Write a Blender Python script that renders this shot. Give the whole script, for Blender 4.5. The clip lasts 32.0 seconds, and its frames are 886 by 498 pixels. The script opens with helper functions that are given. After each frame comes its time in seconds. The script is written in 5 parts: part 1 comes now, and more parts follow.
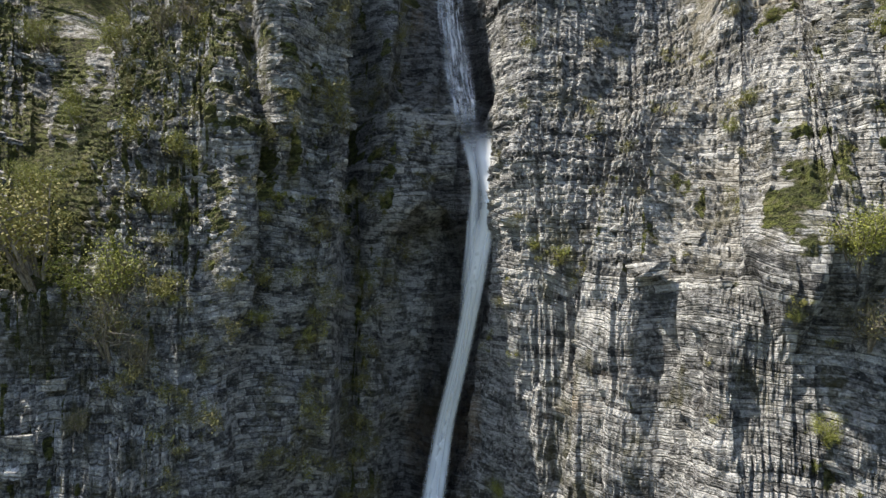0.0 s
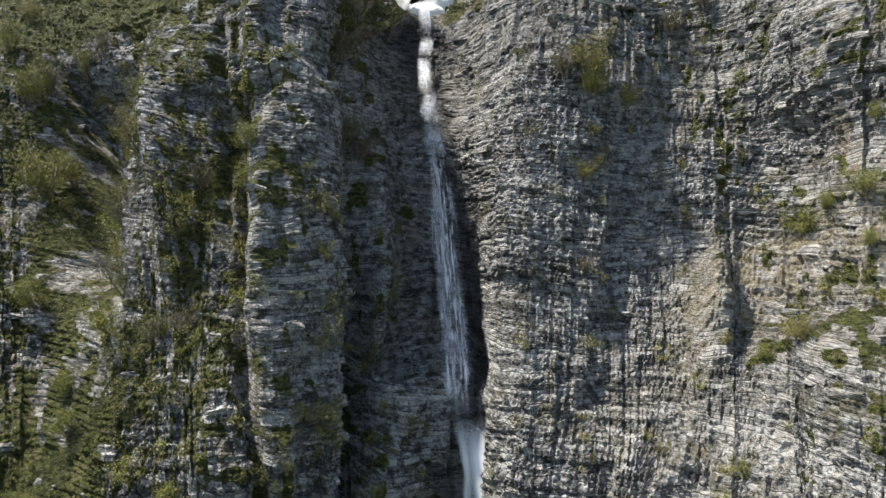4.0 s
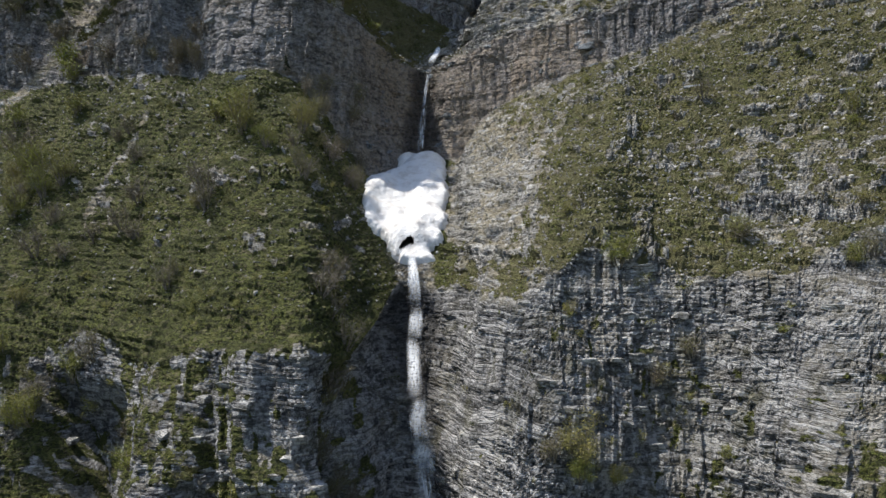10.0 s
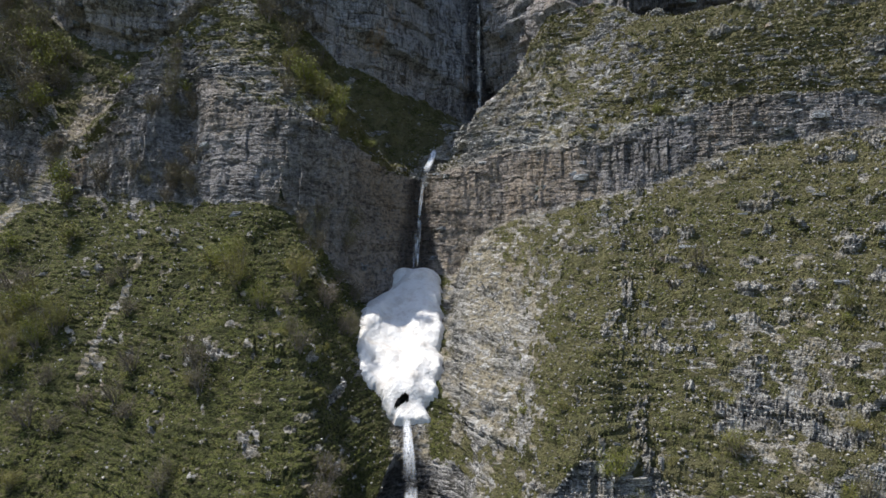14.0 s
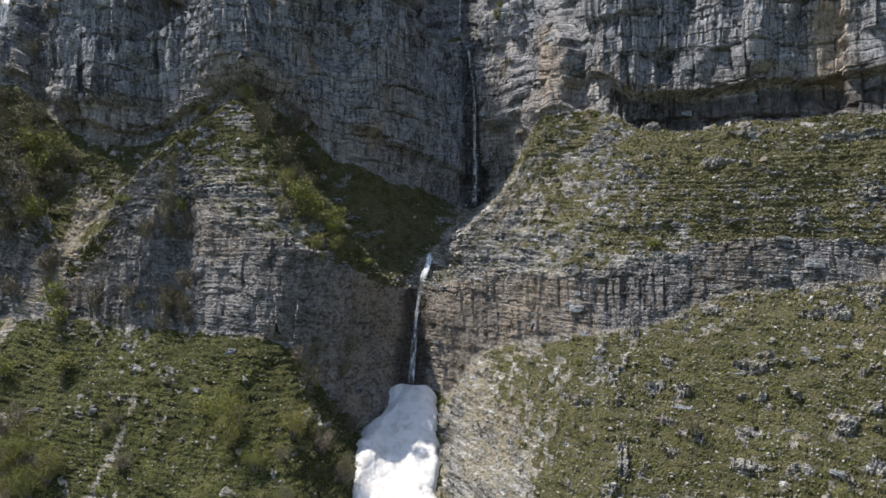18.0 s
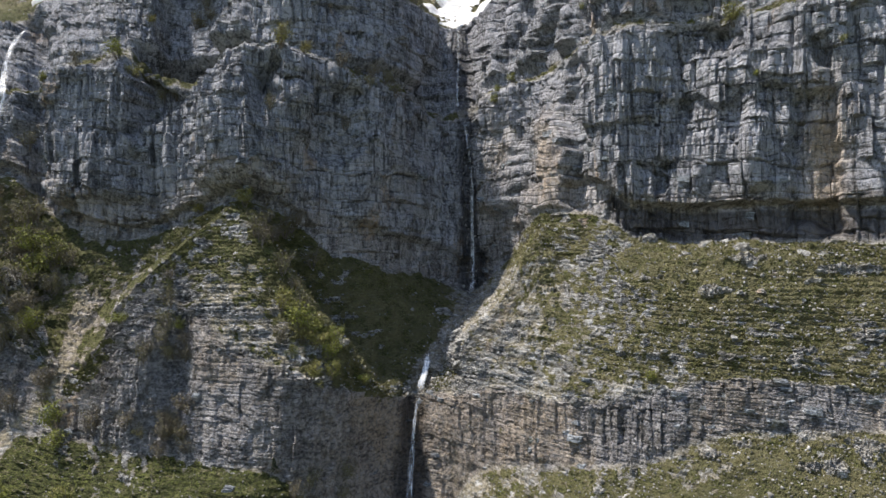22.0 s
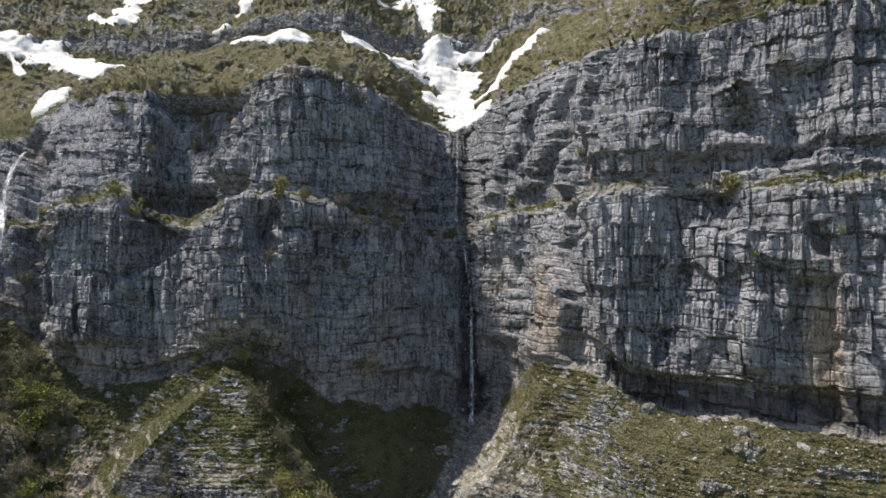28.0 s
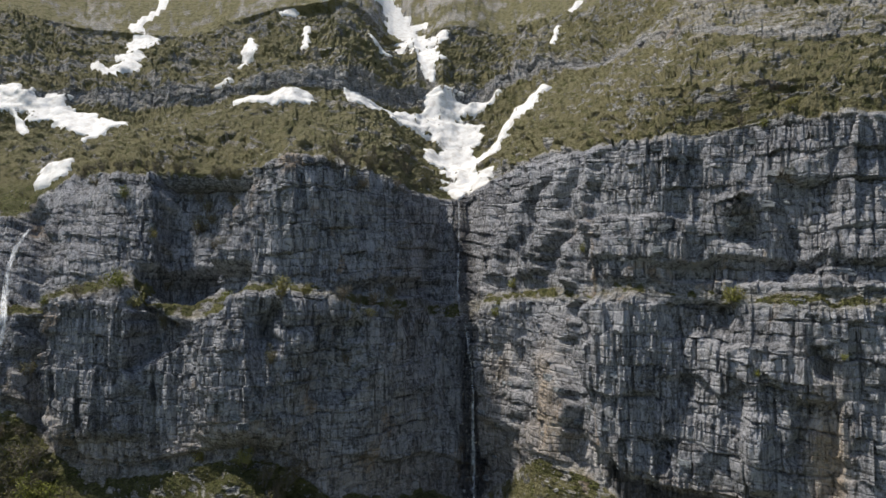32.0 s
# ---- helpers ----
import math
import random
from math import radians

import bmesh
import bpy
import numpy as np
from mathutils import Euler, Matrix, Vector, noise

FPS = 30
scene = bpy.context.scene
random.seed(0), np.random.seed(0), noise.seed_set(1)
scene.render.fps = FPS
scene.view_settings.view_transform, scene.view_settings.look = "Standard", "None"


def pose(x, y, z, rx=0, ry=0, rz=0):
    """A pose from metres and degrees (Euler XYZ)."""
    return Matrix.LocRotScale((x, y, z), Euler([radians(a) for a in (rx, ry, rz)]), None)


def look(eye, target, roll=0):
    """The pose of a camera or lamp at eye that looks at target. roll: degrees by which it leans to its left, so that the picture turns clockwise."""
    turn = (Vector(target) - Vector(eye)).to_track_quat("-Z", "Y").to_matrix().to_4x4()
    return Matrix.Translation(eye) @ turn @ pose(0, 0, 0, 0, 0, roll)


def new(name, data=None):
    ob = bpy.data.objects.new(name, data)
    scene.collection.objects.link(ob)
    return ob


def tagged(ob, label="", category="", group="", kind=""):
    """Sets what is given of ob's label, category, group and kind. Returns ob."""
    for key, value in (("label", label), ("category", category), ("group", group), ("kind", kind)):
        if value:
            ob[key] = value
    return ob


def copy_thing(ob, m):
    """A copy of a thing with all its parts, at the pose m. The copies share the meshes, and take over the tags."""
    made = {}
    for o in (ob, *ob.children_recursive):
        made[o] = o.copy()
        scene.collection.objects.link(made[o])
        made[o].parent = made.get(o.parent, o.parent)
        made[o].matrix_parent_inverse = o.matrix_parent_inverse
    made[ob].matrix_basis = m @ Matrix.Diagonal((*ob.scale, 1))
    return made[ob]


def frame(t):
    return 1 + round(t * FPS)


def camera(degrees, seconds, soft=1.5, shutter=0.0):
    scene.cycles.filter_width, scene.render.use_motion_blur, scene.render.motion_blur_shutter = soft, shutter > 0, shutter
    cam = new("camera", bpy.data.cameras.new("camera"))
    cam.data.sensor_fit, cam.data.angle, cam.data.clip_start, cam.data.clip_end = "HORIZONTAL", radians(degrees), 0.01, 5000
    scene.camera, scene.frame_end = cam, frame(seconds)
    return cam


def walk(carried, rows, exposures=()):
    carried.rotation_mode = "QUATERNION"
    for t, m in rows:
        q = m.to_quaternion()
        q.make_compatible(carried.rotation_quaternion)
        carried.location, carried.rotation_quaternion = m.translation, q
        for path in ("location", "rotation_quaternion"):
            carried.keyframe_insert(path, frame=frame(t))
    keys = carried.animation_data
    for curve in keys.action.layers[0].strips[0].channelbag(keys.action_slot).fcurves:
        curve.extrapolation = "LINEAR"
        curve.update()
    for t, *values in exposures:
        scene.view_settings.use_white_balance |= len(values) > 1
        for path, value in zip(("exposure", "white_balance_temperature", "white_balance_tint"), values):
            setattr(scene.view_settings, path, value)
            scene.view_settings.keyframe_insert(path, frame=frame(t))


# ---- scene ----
cam = camera(70.0, 32.0)
METRES, EYE, TILT, LEAN, TURN = 128.0, 40.0, 0.0, 0.0, 0.0
ROWS = [
    (0.0, 0.0, 0.0, 0.0, -0.0, 0.0, -0.0),
    (0.5, 0.0005, -0.0001, 0.0145, -0.08, -0.03, 0.0),
    (1.0, 0.0013, -0.0017, 0.0317, -0.18, -0.01, -0.01),
    (1.5, 0.0015, -0.0023, 0.048, -0.25, -0.08, -0.07),
    (2.0, 0.0009, -0.0011, 0.0639, -0.3, -0.19, -0.15),
    (2.5, 0.0004, 0.0002, 0.0794, -0.34, -0.24, -0.19),
    (3.0, 0.0004, 0.0008, 0.0949, -0.37, -0.19, -0.19),
    (3.5, 0.0003, 0.0008, 0.1103, -0.45, -0.1, -0.18),
    (5.5, 0.0005, 0.0008, 0.172, -0.66, 0.24, -0.12),
    (6.0, 0.0006, 0.0005, 0.1875, -0.73, 0.3, -0.09),
    (6.5, 0.0006, 0.0003, 0.2031, -0.81, 0.38, -0.07),
    (7.0, 0.0008, 0.0005, 0.2186, -0.88, 0.47, -0.05),
    (7.5, 0.0009, 0.0004, 0.2344, -0.96, 0.56, -0.03),
    (8.0, 0.0009, 0.0, 0.25, -1.02, 0.63, -0.01),
    (8.5, 0.0011, -0.0002, 0.2656, -1.08, 0.69, -0.01),
    (9.0, 0.0011, -0.0004, 0.2813, -1.14, 0.73, -0.01),
    (9.5, 0.0014, -0.0009, 0.2969, -1.22, 0.8, 0.01),
    (10.0, 0.0015, -0.0013, 0.3128, -1.27, 0.87, 0.02),
    (10.5, 0.0015, -0.0014, 0.3286, -1.34, 0.92, 0.02),
    (11.0, 0.0016, -0.0016, 0.3441, -1.38, 0.97, 0.01),
    (11.5, 0.0017, -0.0018, 0.3597, -1.43, 0.98, 0.03),
    (12.0, 0.0017, -0.002, 0.3755, -1.5, 1.0, 0.04),
    (12.5, 0.0018, -0.002, 0.3908, -1.54, 1.06, 0.04),
    (13.0, 0.0015, -0.0022, 0.4063, -1.61, 1.07, 0.02),
    (13.5, 0.0018, -0.0023, 0.4216, -1.64, 1.11, 0.01),
    (14.0, 0.0017, -0.0025, 0.4372, -1.69, 1.12, 0.02),
    (14.5, 0.0017, -0.0027, 0.4526, -1.74, 1.17, 0.02),
    (16.5, 0.0018, -0.0036, 0.5145, -1.89, 1.33, -0.03),
    (17.0, 0.0018, -0.0039, 0.53, -1.95, 1.38, -0.03),
    (17.5, 0.0017, -0.0042, 0.5456, -2.01, 1.41, -0.04),
    (18.0, 0.0017, -0.0047, 0.5614, -2.05, 1.43, -0.02),
    (18.5, 0.0018, -0.0048, 0.5769, -2.11, 1.48, -0.02),
    (19.0, 0.0017, -0.0052, 0.593, -2.14, 1.47, -0.0),
    (19.5, 0.0014, -0.0056, 0.6087, -2.2, 1.48, 0.0),
    (20.0, 0.001, -0.0058, 0.6239, -2.26, 1.48, 0.01),
    (20.5, 0.0014, -0.0061, 0.6395, -2.27, 1.48, 0.01),
    (21.0, 0.0012, -0.0065, 0.6551, -2.3, 1.49, 0.02),
    (21.5, 0.0011, -0.0071, 0.6711, -2.3, 1.5, 0.04),
    (22.0, 0.0013, -0.0075, 0.6868, -2.29, 1.52, 0.04),
    (22.5, 0.0014, -0.0078, 0.7022, -2.3, 1.57, 0.03),
    (23.0, 0.0012, -0.0083, 0.7178, -2.32, 1.61, 0.03),
    (23.5, 0.0014, -0.0088, 0.7336, -2.32, 1.64, 0.03),
    (24.0, 0.0013, -0.0091, 0.7493, -2.33, 1.68, 0.03),
    (24.5, 0.0017, -0.0096, 0.7648, -2.32, 1.72, 0.02),
    (25.0, 0.0014, -0.0101, 0.781, -2.36, 1.73, 0.04),
    (25.5, 0.0015, -0.0105, 0.7969, -2.37, 1.75, 0.05),
    (27.5, 0.0018, -0.0118, 0.8597, -2.35, 1.8, 0.08),
    (28.0, 0.0017, -0.0122, 0.8751, -2.34, 1.84, 0.06),
    (28.5, 0.0016, -0.0127, 0.8907, -2.33, 1.86, 0.05),
    (29.0, 0.002, -0.0131, 0.9068, -2.28, 1.84, 0.06),
    (29.5, 0.0015, -0.0135, 0.922, -2.29, 1.89, 0.03),
    (30.0, 0.0017, -0.0141, 0.9378, -2.25, 1.9, 0.0),
    (30.5, 0.0017, -0.0144, 0.9532, -2.24, 1.94, -0.01),
    (31.0, 0.0014, -0.015, 0.9682, -2.23, 1.94, -0.01),
    (31.5, 0.0013, -0.0156, 0.9838, -2.22, 1.98, -0.02),
    (32.0, 0.0016, -0.0162, 0.9995, -2.19, 2.02, -0.03),
]
walk(cam, [(t, pose(0, 0, EYE, TILT, LEAN, TURN) @ pose(METRES * x, METRES * y, METRES * z, 90 + pitch, roll, yaw)) for t, x, y, z, yaw, pitch, roll in ROWS],
     exposures=[(0.0, 0.90, 6950, 10), (3.0, 0.76, 6900, 10), (7.0, 0.57, 6700, 9), (9.0, 0.34, 6500, 10), (13.0, 0.20, 6500, 11), (17.0, 0.25, 6600, 11), (20.0, 0.52, 6650, 12), (25.0, 0.52, 6750, 12), (28.0, 0.26, 6850, 11), (32.0, -0.10, 6850, 10)])

# ---------- world, sun ----------
SUN_HEIGHT, SUN_BEARING = 63.0, 12.0   # degrees: above the horizon, and behind the cliff seen from its left
world = bpy.data.worlds.new("sky")
world.use_nodes = True
scene.world = world
sky = world.node_tree.nodes.new("ShaderNodeTexSky")
sky.sky_type, sky.sun_disc = "NISHITA", False
sky.sun_elevation = radians(SUN_HEIGHT)
sky.sun_rotation = radians(-90 + SUN_BEARING)
world.node_tree.links.new(sky.outputs[0], world.node_tree.nodes["Background"].inputs[0])
world.node_tree.nodes["Background"].inputs[1].default_value = 0.138
sun_way = Vector((-math.cos(radians(SUN_HEIGHT)) * math.cos(radians(SUN_BEARING)), math.cos(radians(SUN_HEIGHT)) * math.sin(radians(SUN_BEARING)), math.sin(radians(SUN_HEIGHT))))
sun = new("sun", bpy.data.lights.new("sun", "SUN"))
sun.data.energy, sun.data.angle, sun.data.color = 4.7, radians(0.53), (1.0, .95, .87)
sun.matrix_world = look(sun_way * 400, (0, 0, 0))


# ---------- materials ----------
class Shade:
    """A node material under construction."""

    def __init__(self, name):
        self.mat = bpy.data.materials.new(name)
        self.mat.use_nodes = True
        self.tree = self.mat.node_tree
        self.bsdf = self.tree.nodes["Principled BSDF"]
        self.place = self.tree.nodes.new("ShaderNodeNewGeometry").outputs["Position"]

    def put(self, kind, **settings):
        n = self.tree.nodes.new(kind)
        for k, v in settings.items():
            setattr(n, k, v)
        return n

    def feed(self, socket, value):
        if isinstance(value, bpy.types.NodeSocket):
            self.tree.links.new(value, socket)
        else:
            socket.default_value = value

    def noise(self, scale, stretch=(1, 1, 1), detail=5, rough=.6, distort=0):
        m = self.put("ShaderNodeMapping")
        self.feed(m.inputs["Vector"], self.place)
        m.inputs["Scale"].default_value = stretch
        n = self.put("ShaderNodeTexNoise")
        self.feed(n.inputs["Vector"], m.outputs[0])
        for k, v in (("Scale", scale), ("Detail", detail), ("Roughness", rough), ("Distortion", distort)):
            n.inputs[k].default_value = v
        return n.outputs["Fac"]

    def bedding(self, beds_per_metre, joints=.42):
        """Beds stacked in height, gently warped: a random value for each bed, the depth at partings and joints, and a random value for each block."""
        sep = self.put("ShaderNodeSeparateXYZ")
        self.feed(sep.inputs[0], self.place)
        warp = self.math("ADD", self.math("MULTIPLY", self.noise(.12, detail=2), 3.0), self.math("MULTIPLY", self.noise(1.1, detail=3), .07))
        h = self.math("MULTIPLY", self.math("ADD", self.math("ADD", sep.outputs[2], self.math("MULTIPLY", sep.outputs[0], .035)), warp), beds_per_metre)
        v = self.put("ShaderNodeTexVoronoi", voronoi_dimensions="1D", feature="F1")
        e = self.put("ShaderNodeTexVoronoi", voronoi_dimensions="1D", feature="DISTANCE_TO_EDGE")
        for n in (v, e):
            self.feed(n.inputs["W"], h)
            n.inputs["Scale"].default_value = 1.0
        col = self.put("ShaderNodeSeparateColor")
        self.feed(col.inputs[0], v.outputs["Color"])
        run = self.math("ADD", self.math("ADD", sep.outputs[0], self.math("MULTIPLY", sep.outputs[1], .55)), self.math("MULTIPLY", self.noise(1.6, detail=3), .5))
        run = self.math("ADD", self.math("MULTIPLY", run, beds_per_metre * joints), self.math("MULTIPLY", col.outputs[0], 211.0))
        bv = self.put("ShaderNodeTexVoronoi", voronoi_dimensions="1D", feature="F1")
        be = self.put("ShaderNodeTexVoronoi", voronoi_dimensions="1D", feature="DISTANCE_TO_EDGE")
        for n in (bv, be):
            self.feed(n.inputs["W"], run)
            n.inputs["Scale"].default_value = 1.0
        block = self.put("ShaderNodeSeparateColor")
        self.feed(block.inputs[0], bv.outputs["Color"])
        parting, joint = self.fit(e.outputs["Distance"], 0, .16), self.fit(be.outputs["Distance"], 0, .13)
        return col.outputs[0], self.math("MINIMUM", parting, self.math("ADD", joint, self.fit(block.outputs[1], .3, .7, .0, .6))), block.outputs[0]

    def math(self, op, a, b=0.0, clamp=False):
        n = self.put("ShaderNodeMath", operation=op, use_clamp=clamp)
        self.feed(n.inputs[0], a)
        self.feed(n.inputs[1], b)
        return n.outputs[0]

    def fit(self, v, lo, hi, to_lo=0.0, to_hi=1.0):
        n = self.put("ShaderNodeMapRange", interpolation_type="SMOOTHSTEP")
        for k, x in zip(("Value", "From Min", "From Max", "To Min", "To Max"), (v, lo, hi, to_lo, to_hi)):
            self.feed(n.inputs[k], x)
        return n.outputs[0]

    def mix(self, f, a, b, blend="MIX"):
        n = self.put("ShaderNodeMix", data_type="RGBA", blend_type=blend)
        self.feed(n.inputs[0], f)
        self.feed(n.inputs[6], a if not isinstance(a, tuple) else (*a, 1))
        self.feed(n.inputs[7], b if not isinstance(b, tuple) else (*b, 1))
        return n.outputs[2]

    def mask(self, name):
        return self.put("ShaderNodeAttribute", attribute_name=name).outputs["Fac"]

    def bump(self, height, distance, strength=1.0, under=None):
        n = self.put("ShaderNodeBump")
        n.inputs["Strength"].default_value = strength
        n.inputs["Distance"].default_value = distance
        self.feed(n.inputs["Height"], height)
        if under is not None:
            self.feed(n.inputs["Normal"], under)
        return n.outputs[0]

    def done(self, colour, roughness=.9, normal=None, specular=.25):
        self.feed(self.bsdf.inputs["Base Color"], colour if not isinstance(colour, tuple) else (*colour, 1))
        self.feed(self.bsdf.inputs["Roughness"], roughness)
        self.bsdf.inputs["Specular IOR Level"].default_value = specular
        if normal is not None:
            self.feed(self.bsdf.inputs["Normal"], normal)
        return self.mat


def limestone(s):
    """Colour and relief of the grey limestone: small broken beds below, fluted massive rock above, lichened and here and there rusty."""
    solid, blue_shade = s.mask("massive"), s.mask("blue_shaded")
    loose = s.math("SUBTRACT", 1.0, solid)
    open_rock = s.math("MULTIPLY", loose, s.math("SUBTRACT", 1.0, s.mask("earth"), True))
    broad = s.noise(.16, detail=4)
    mottle = s.noise(1.7, (1, 1, 1.3), 8, .72)
    grain = s.noise(5.5, (1, 1, 1.6), 5, .75)
    layers = s.noise(1.0, (.8, .8, 4.6), 6, .72, .4)
    flutes = s.noise(1.0, (1.5, 1.5, .30), 7, .72, .6)
    runs = s.noise(1.0, (1.1, 1.1, .07), 5, .65, .3)
    bed, parting, cell = s.bedding(3.9, .5)
    fine_bed, gap, fine_cell = s.bedding(8.5, .42)
    slab, cleft, big_cell = s.bedding(.26, 1.5)
    chunk, crack, small_cell = s.bedding(.62, 2.2)
    grainy = s.math("ADD", s.math("MULTIPLY", mottle, .55), s.math("MULTIPLY", grain, .75))
    bedded = s.math("MULTIPLY", s.math("ADD", s.math("MULTIPLY", layers, .35), s.math("ADD", s.math("MULTIPLY", cell, .22), s.math("MULTIPLY", s.math("ADD", bed, fine_cell), .10))), loose)
    fluted = s.math("MULTIPLY", s.math("ADD", s.math("MULTIPLY", flutes, .62), s.math("ADD", s.math("MULTIPLY", big_cell, .12), s.math("MULTIPLY", small_cell, .12))), solid)
    tone = s.math("ADD", s.math("ADD", grainy, s.math("MULTIPLY", broad, .25)), s.math("ADD", bedded, fluted))
    pale = s.fit(tone, .92, 1.36)
    rock = s.mix(pale, (.050, .052, .054), s.mix(solid, (.67, .667, .65), (.62, .62, .615)))
    rock = s.mix(s.math("MULTIPLY", s.fit(s.noise(3.6, (1, 1, 1.5), 3, .6), .58, .66, 0, .55), s.fit(mottle, .42, .6)), rock, (.72, .71, .69))
    tan = s.mix(s.fit(tone, .9, 1.3), (.13, .10, .075), (.56, .45, .335))
    rock = s.mix(s.math("MULTIPLY", s.math("MULTIPLY", s.fit(s.math("MINIMUM", parting, s.math("ADD", gap, .18)), 0, .6, .85, 0), s.fit(mottle, .38, .58, 1.0, .35)), open_rock), rock, (.045, .043, .04))
    rock = s.mix(s.math("MULTIPLY", s.math("MULTIPLY", s.fit(s.math("MINIMUM", cleft, s.math("ADD", crack, .12)), 0, .26, .75, 0), s.fit(mottle, .43, .55, 1.0, .0)), solid), rock, (.035, .035, .037))
    lichen = s.fit(s.math("ADD", s.noise(.8, (1, 1, .7), 8, .78), s.math("MULTIPLY", s.math("MULTIPLY", blue_shade, loose), .06)), .54, .62, 0, .75)
    rock = s.mix(lichen, rock, (.075, .078, .072))
    # Darker, bluer rock; shade on wall, band and spur is partly in this colour.
    blue = s.mix(.85, rock, (.69, .705, .78), "MULTIPLY")
    rock = s.mix(blue_shade, rock, blue)
    rock = s.mix(s.math("MULTIPLY", s.fit(runs, .54, .64, 0, .75), solid), rock, (.05, .054, .06))
    # rust colour of the rock, and the sunlit prow painted in the same tan
    rock = s.mix(s.math("MULTIPLY", s.mask("rusty_sunlit"), s.fit(mottle, .36, .58, .3, .9)), rock, tan)
    rust = s.math("MULTIPLY", s.fit(s.noise(.085, (1, 1, .6), 5, .6, .6), .61, .69, 0, .7), s.fit(mottle, .35, .6))
    rock = s.mix(rust, rock, (.40, .28, .17))
    moss = s.fit(s.noise(.45, (1, 1, .6), 7, .7), .53, .64, 0, .65)
    rock = s.mix(s.math("MULTIPLY", moss, s.math("SUBTRACT", 1.0, s.math("MULTIPLY", blue_shade, .75))), rock, (.105, .10, .045))
    blocky = s.math("MULTIPLY", s.math("ADD", s.math("MULTIPLY", cell, .28), s.math("ADD", s.math("MULTIPLY", gap, .14), s.math("MULTIPLY", parting, .34))), open_rock)
    height = s.math("ADD", s.math("ADD", s.math("MULTIPLY", mottle, .45), s.math("MULTIPLY", grain, .16)), blocky)
    height = s.math("ADD", height, s.math("ADD", s.math("MULTIPLY", s.math("MULTIPLY", layers, .5), loose), s.math("MULTIPLY", s.math("ADD", s.math("MULTIPLY", flutes, .8), s.math("ADD", s.math("MULTIPLY", s.math("MINIMUM", cleft, crack), .35), s.math("MULTIPLY", s.math("ADD", big_cell, small_cell), .2))), solid)))
    return rock, height


def make_terrain():
    s = Shade("limestone_and_turf")
    rock, height = limestone(s)
    patch = s.noise(.5, detail=5)
    fine = s.noise(3.2, (1, 1, 1.6), 6, .7)
    blades = s.noise(11, (1, 1, .6), 3, .7)
    g = s.mix(s.fit(fine, .38, .58), (.024, .031, .010), (.19, .212, .055))
    g = s.mix(s.fit(patch, .47, .66, 0, .6), g, (.215, .222, .075))
    g = s.mix(s.fit(s.noise(1.3, (1, 1, 2.4), 6, .75), .51, .63, 0, .8), g, (.30, .262, .165))
    g = s.mix(s.fit(s.noise(1.9, (1, 1, 2.0), 5, .75), .50, .58, 0, .8), g, (.028, .031, .012))
    g = s.mix(s.fit(s.noise(.22, detail=6, rough=.65), .46, .62, 0, .55), g, (.060, .072, .022))
    g = s.mix(s.math("MULTIPLY", s.mask("dry"), s.fit(patch, .36, .56, .25, .9)), g, (.30, .27, .15))
    g = s.mix(s.fit(blades, .56, .72, 0, .4), g, (.22, .23, .08))
    soil = s.mix(s.fit(fine, .35, .65), (.15, .13, .085), (.40, .355, .25))
    ground = s.mix(s.math("MULTIPLY", s.mask("earth"), s.fit(s.noise(.8, (1, 1, 1.8), 6, .7), .38, .54, 0, .9)), rock, soil)
    broken = s.math("ADD", s.math("SUBTRACT", s.noise(2.6, (1, 1, 1.8), 6, .78), .5), s.math("MULTIPLY", s.math("SUBTRACT", s.noise(1.0, (.7, .7, 5.5), 5, .72, .3), .5), .8))
    edge = s.math("ADD", s.mask("grass"), s.math("MULTIPLY", broken, 1.5))
    ledges = s.noise(1.0, (.3, .3, 2.6), 6, .7, .4)
    edge = s.math("ADD", edge, s.math("MULTIPLY", s.math("MULTIPLY", s.math("SUBTRACT", ledges, .53), 2.4), s.mask("dry")))
    cover = s.fit(edge, .40, .56)
    colour = s.mix(cover, ground, g)
    # darker, smoother rock by the water, in the melt hole and along the wall's foot
    damp_dark = s.fit(s.math("ADD", s.mask("wet_dark"), s.math("MULTIPLY", s.math("SUBTRACT", s.noise(.7, (1, 1, .3), 4), .5), .6)), .3, .75)
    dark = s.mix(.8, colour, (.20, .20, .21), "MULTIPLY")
    colour = s.mix(s.math("MULTIPLY", damp_dark, s.math("SUBTRACT", 1.0, cover)), colour, dark)
    tufts = s.math("ADD", s.math("MULTIPLY", fine, 1.7), s.math("MULTIPLY", blades, .5))
    tree_height = s.math("ADD", s.math("MULTIPLY", height, s.math("SUBTRACT", 1.0, cover)), s.math("MULTIPLY", tufts, cover))
    normal = s.bump(tree_height, .75, 1.0)
    rough = s.math("SUBTRACT", .92, s.math("MULTIPLY", damp_dark, .5))
    return s.done(colour, rough, normal)


def make_rock(name, tint):
    s = Shade(name)
    rock, height = limestone(s)
    vary = s.put("ShaderNodeObjectInfo").outputs["Random"]
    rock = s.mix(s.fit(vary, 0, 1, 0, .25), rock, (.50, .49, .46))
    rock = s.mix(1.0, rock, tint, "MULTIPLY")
    return s.done(rock, .9, s.bump(height, .4, 1.0))


def make_stone():
    s = Shade("loose_stone")
    isle = s.put("ShaderNodeNewGeometry").outputs["Random Per Island"]
    c = s.mix(isle, (.15, .145, .13), (.54, .52, .48))
    c = s.mix(s.fit(s.noise(4, detail=6), .45, .65, 0, .6), c, (.17, .165, .155))
    return s.done(c, .92, s.bump(s.noise(6, detail=6), .08, .8))


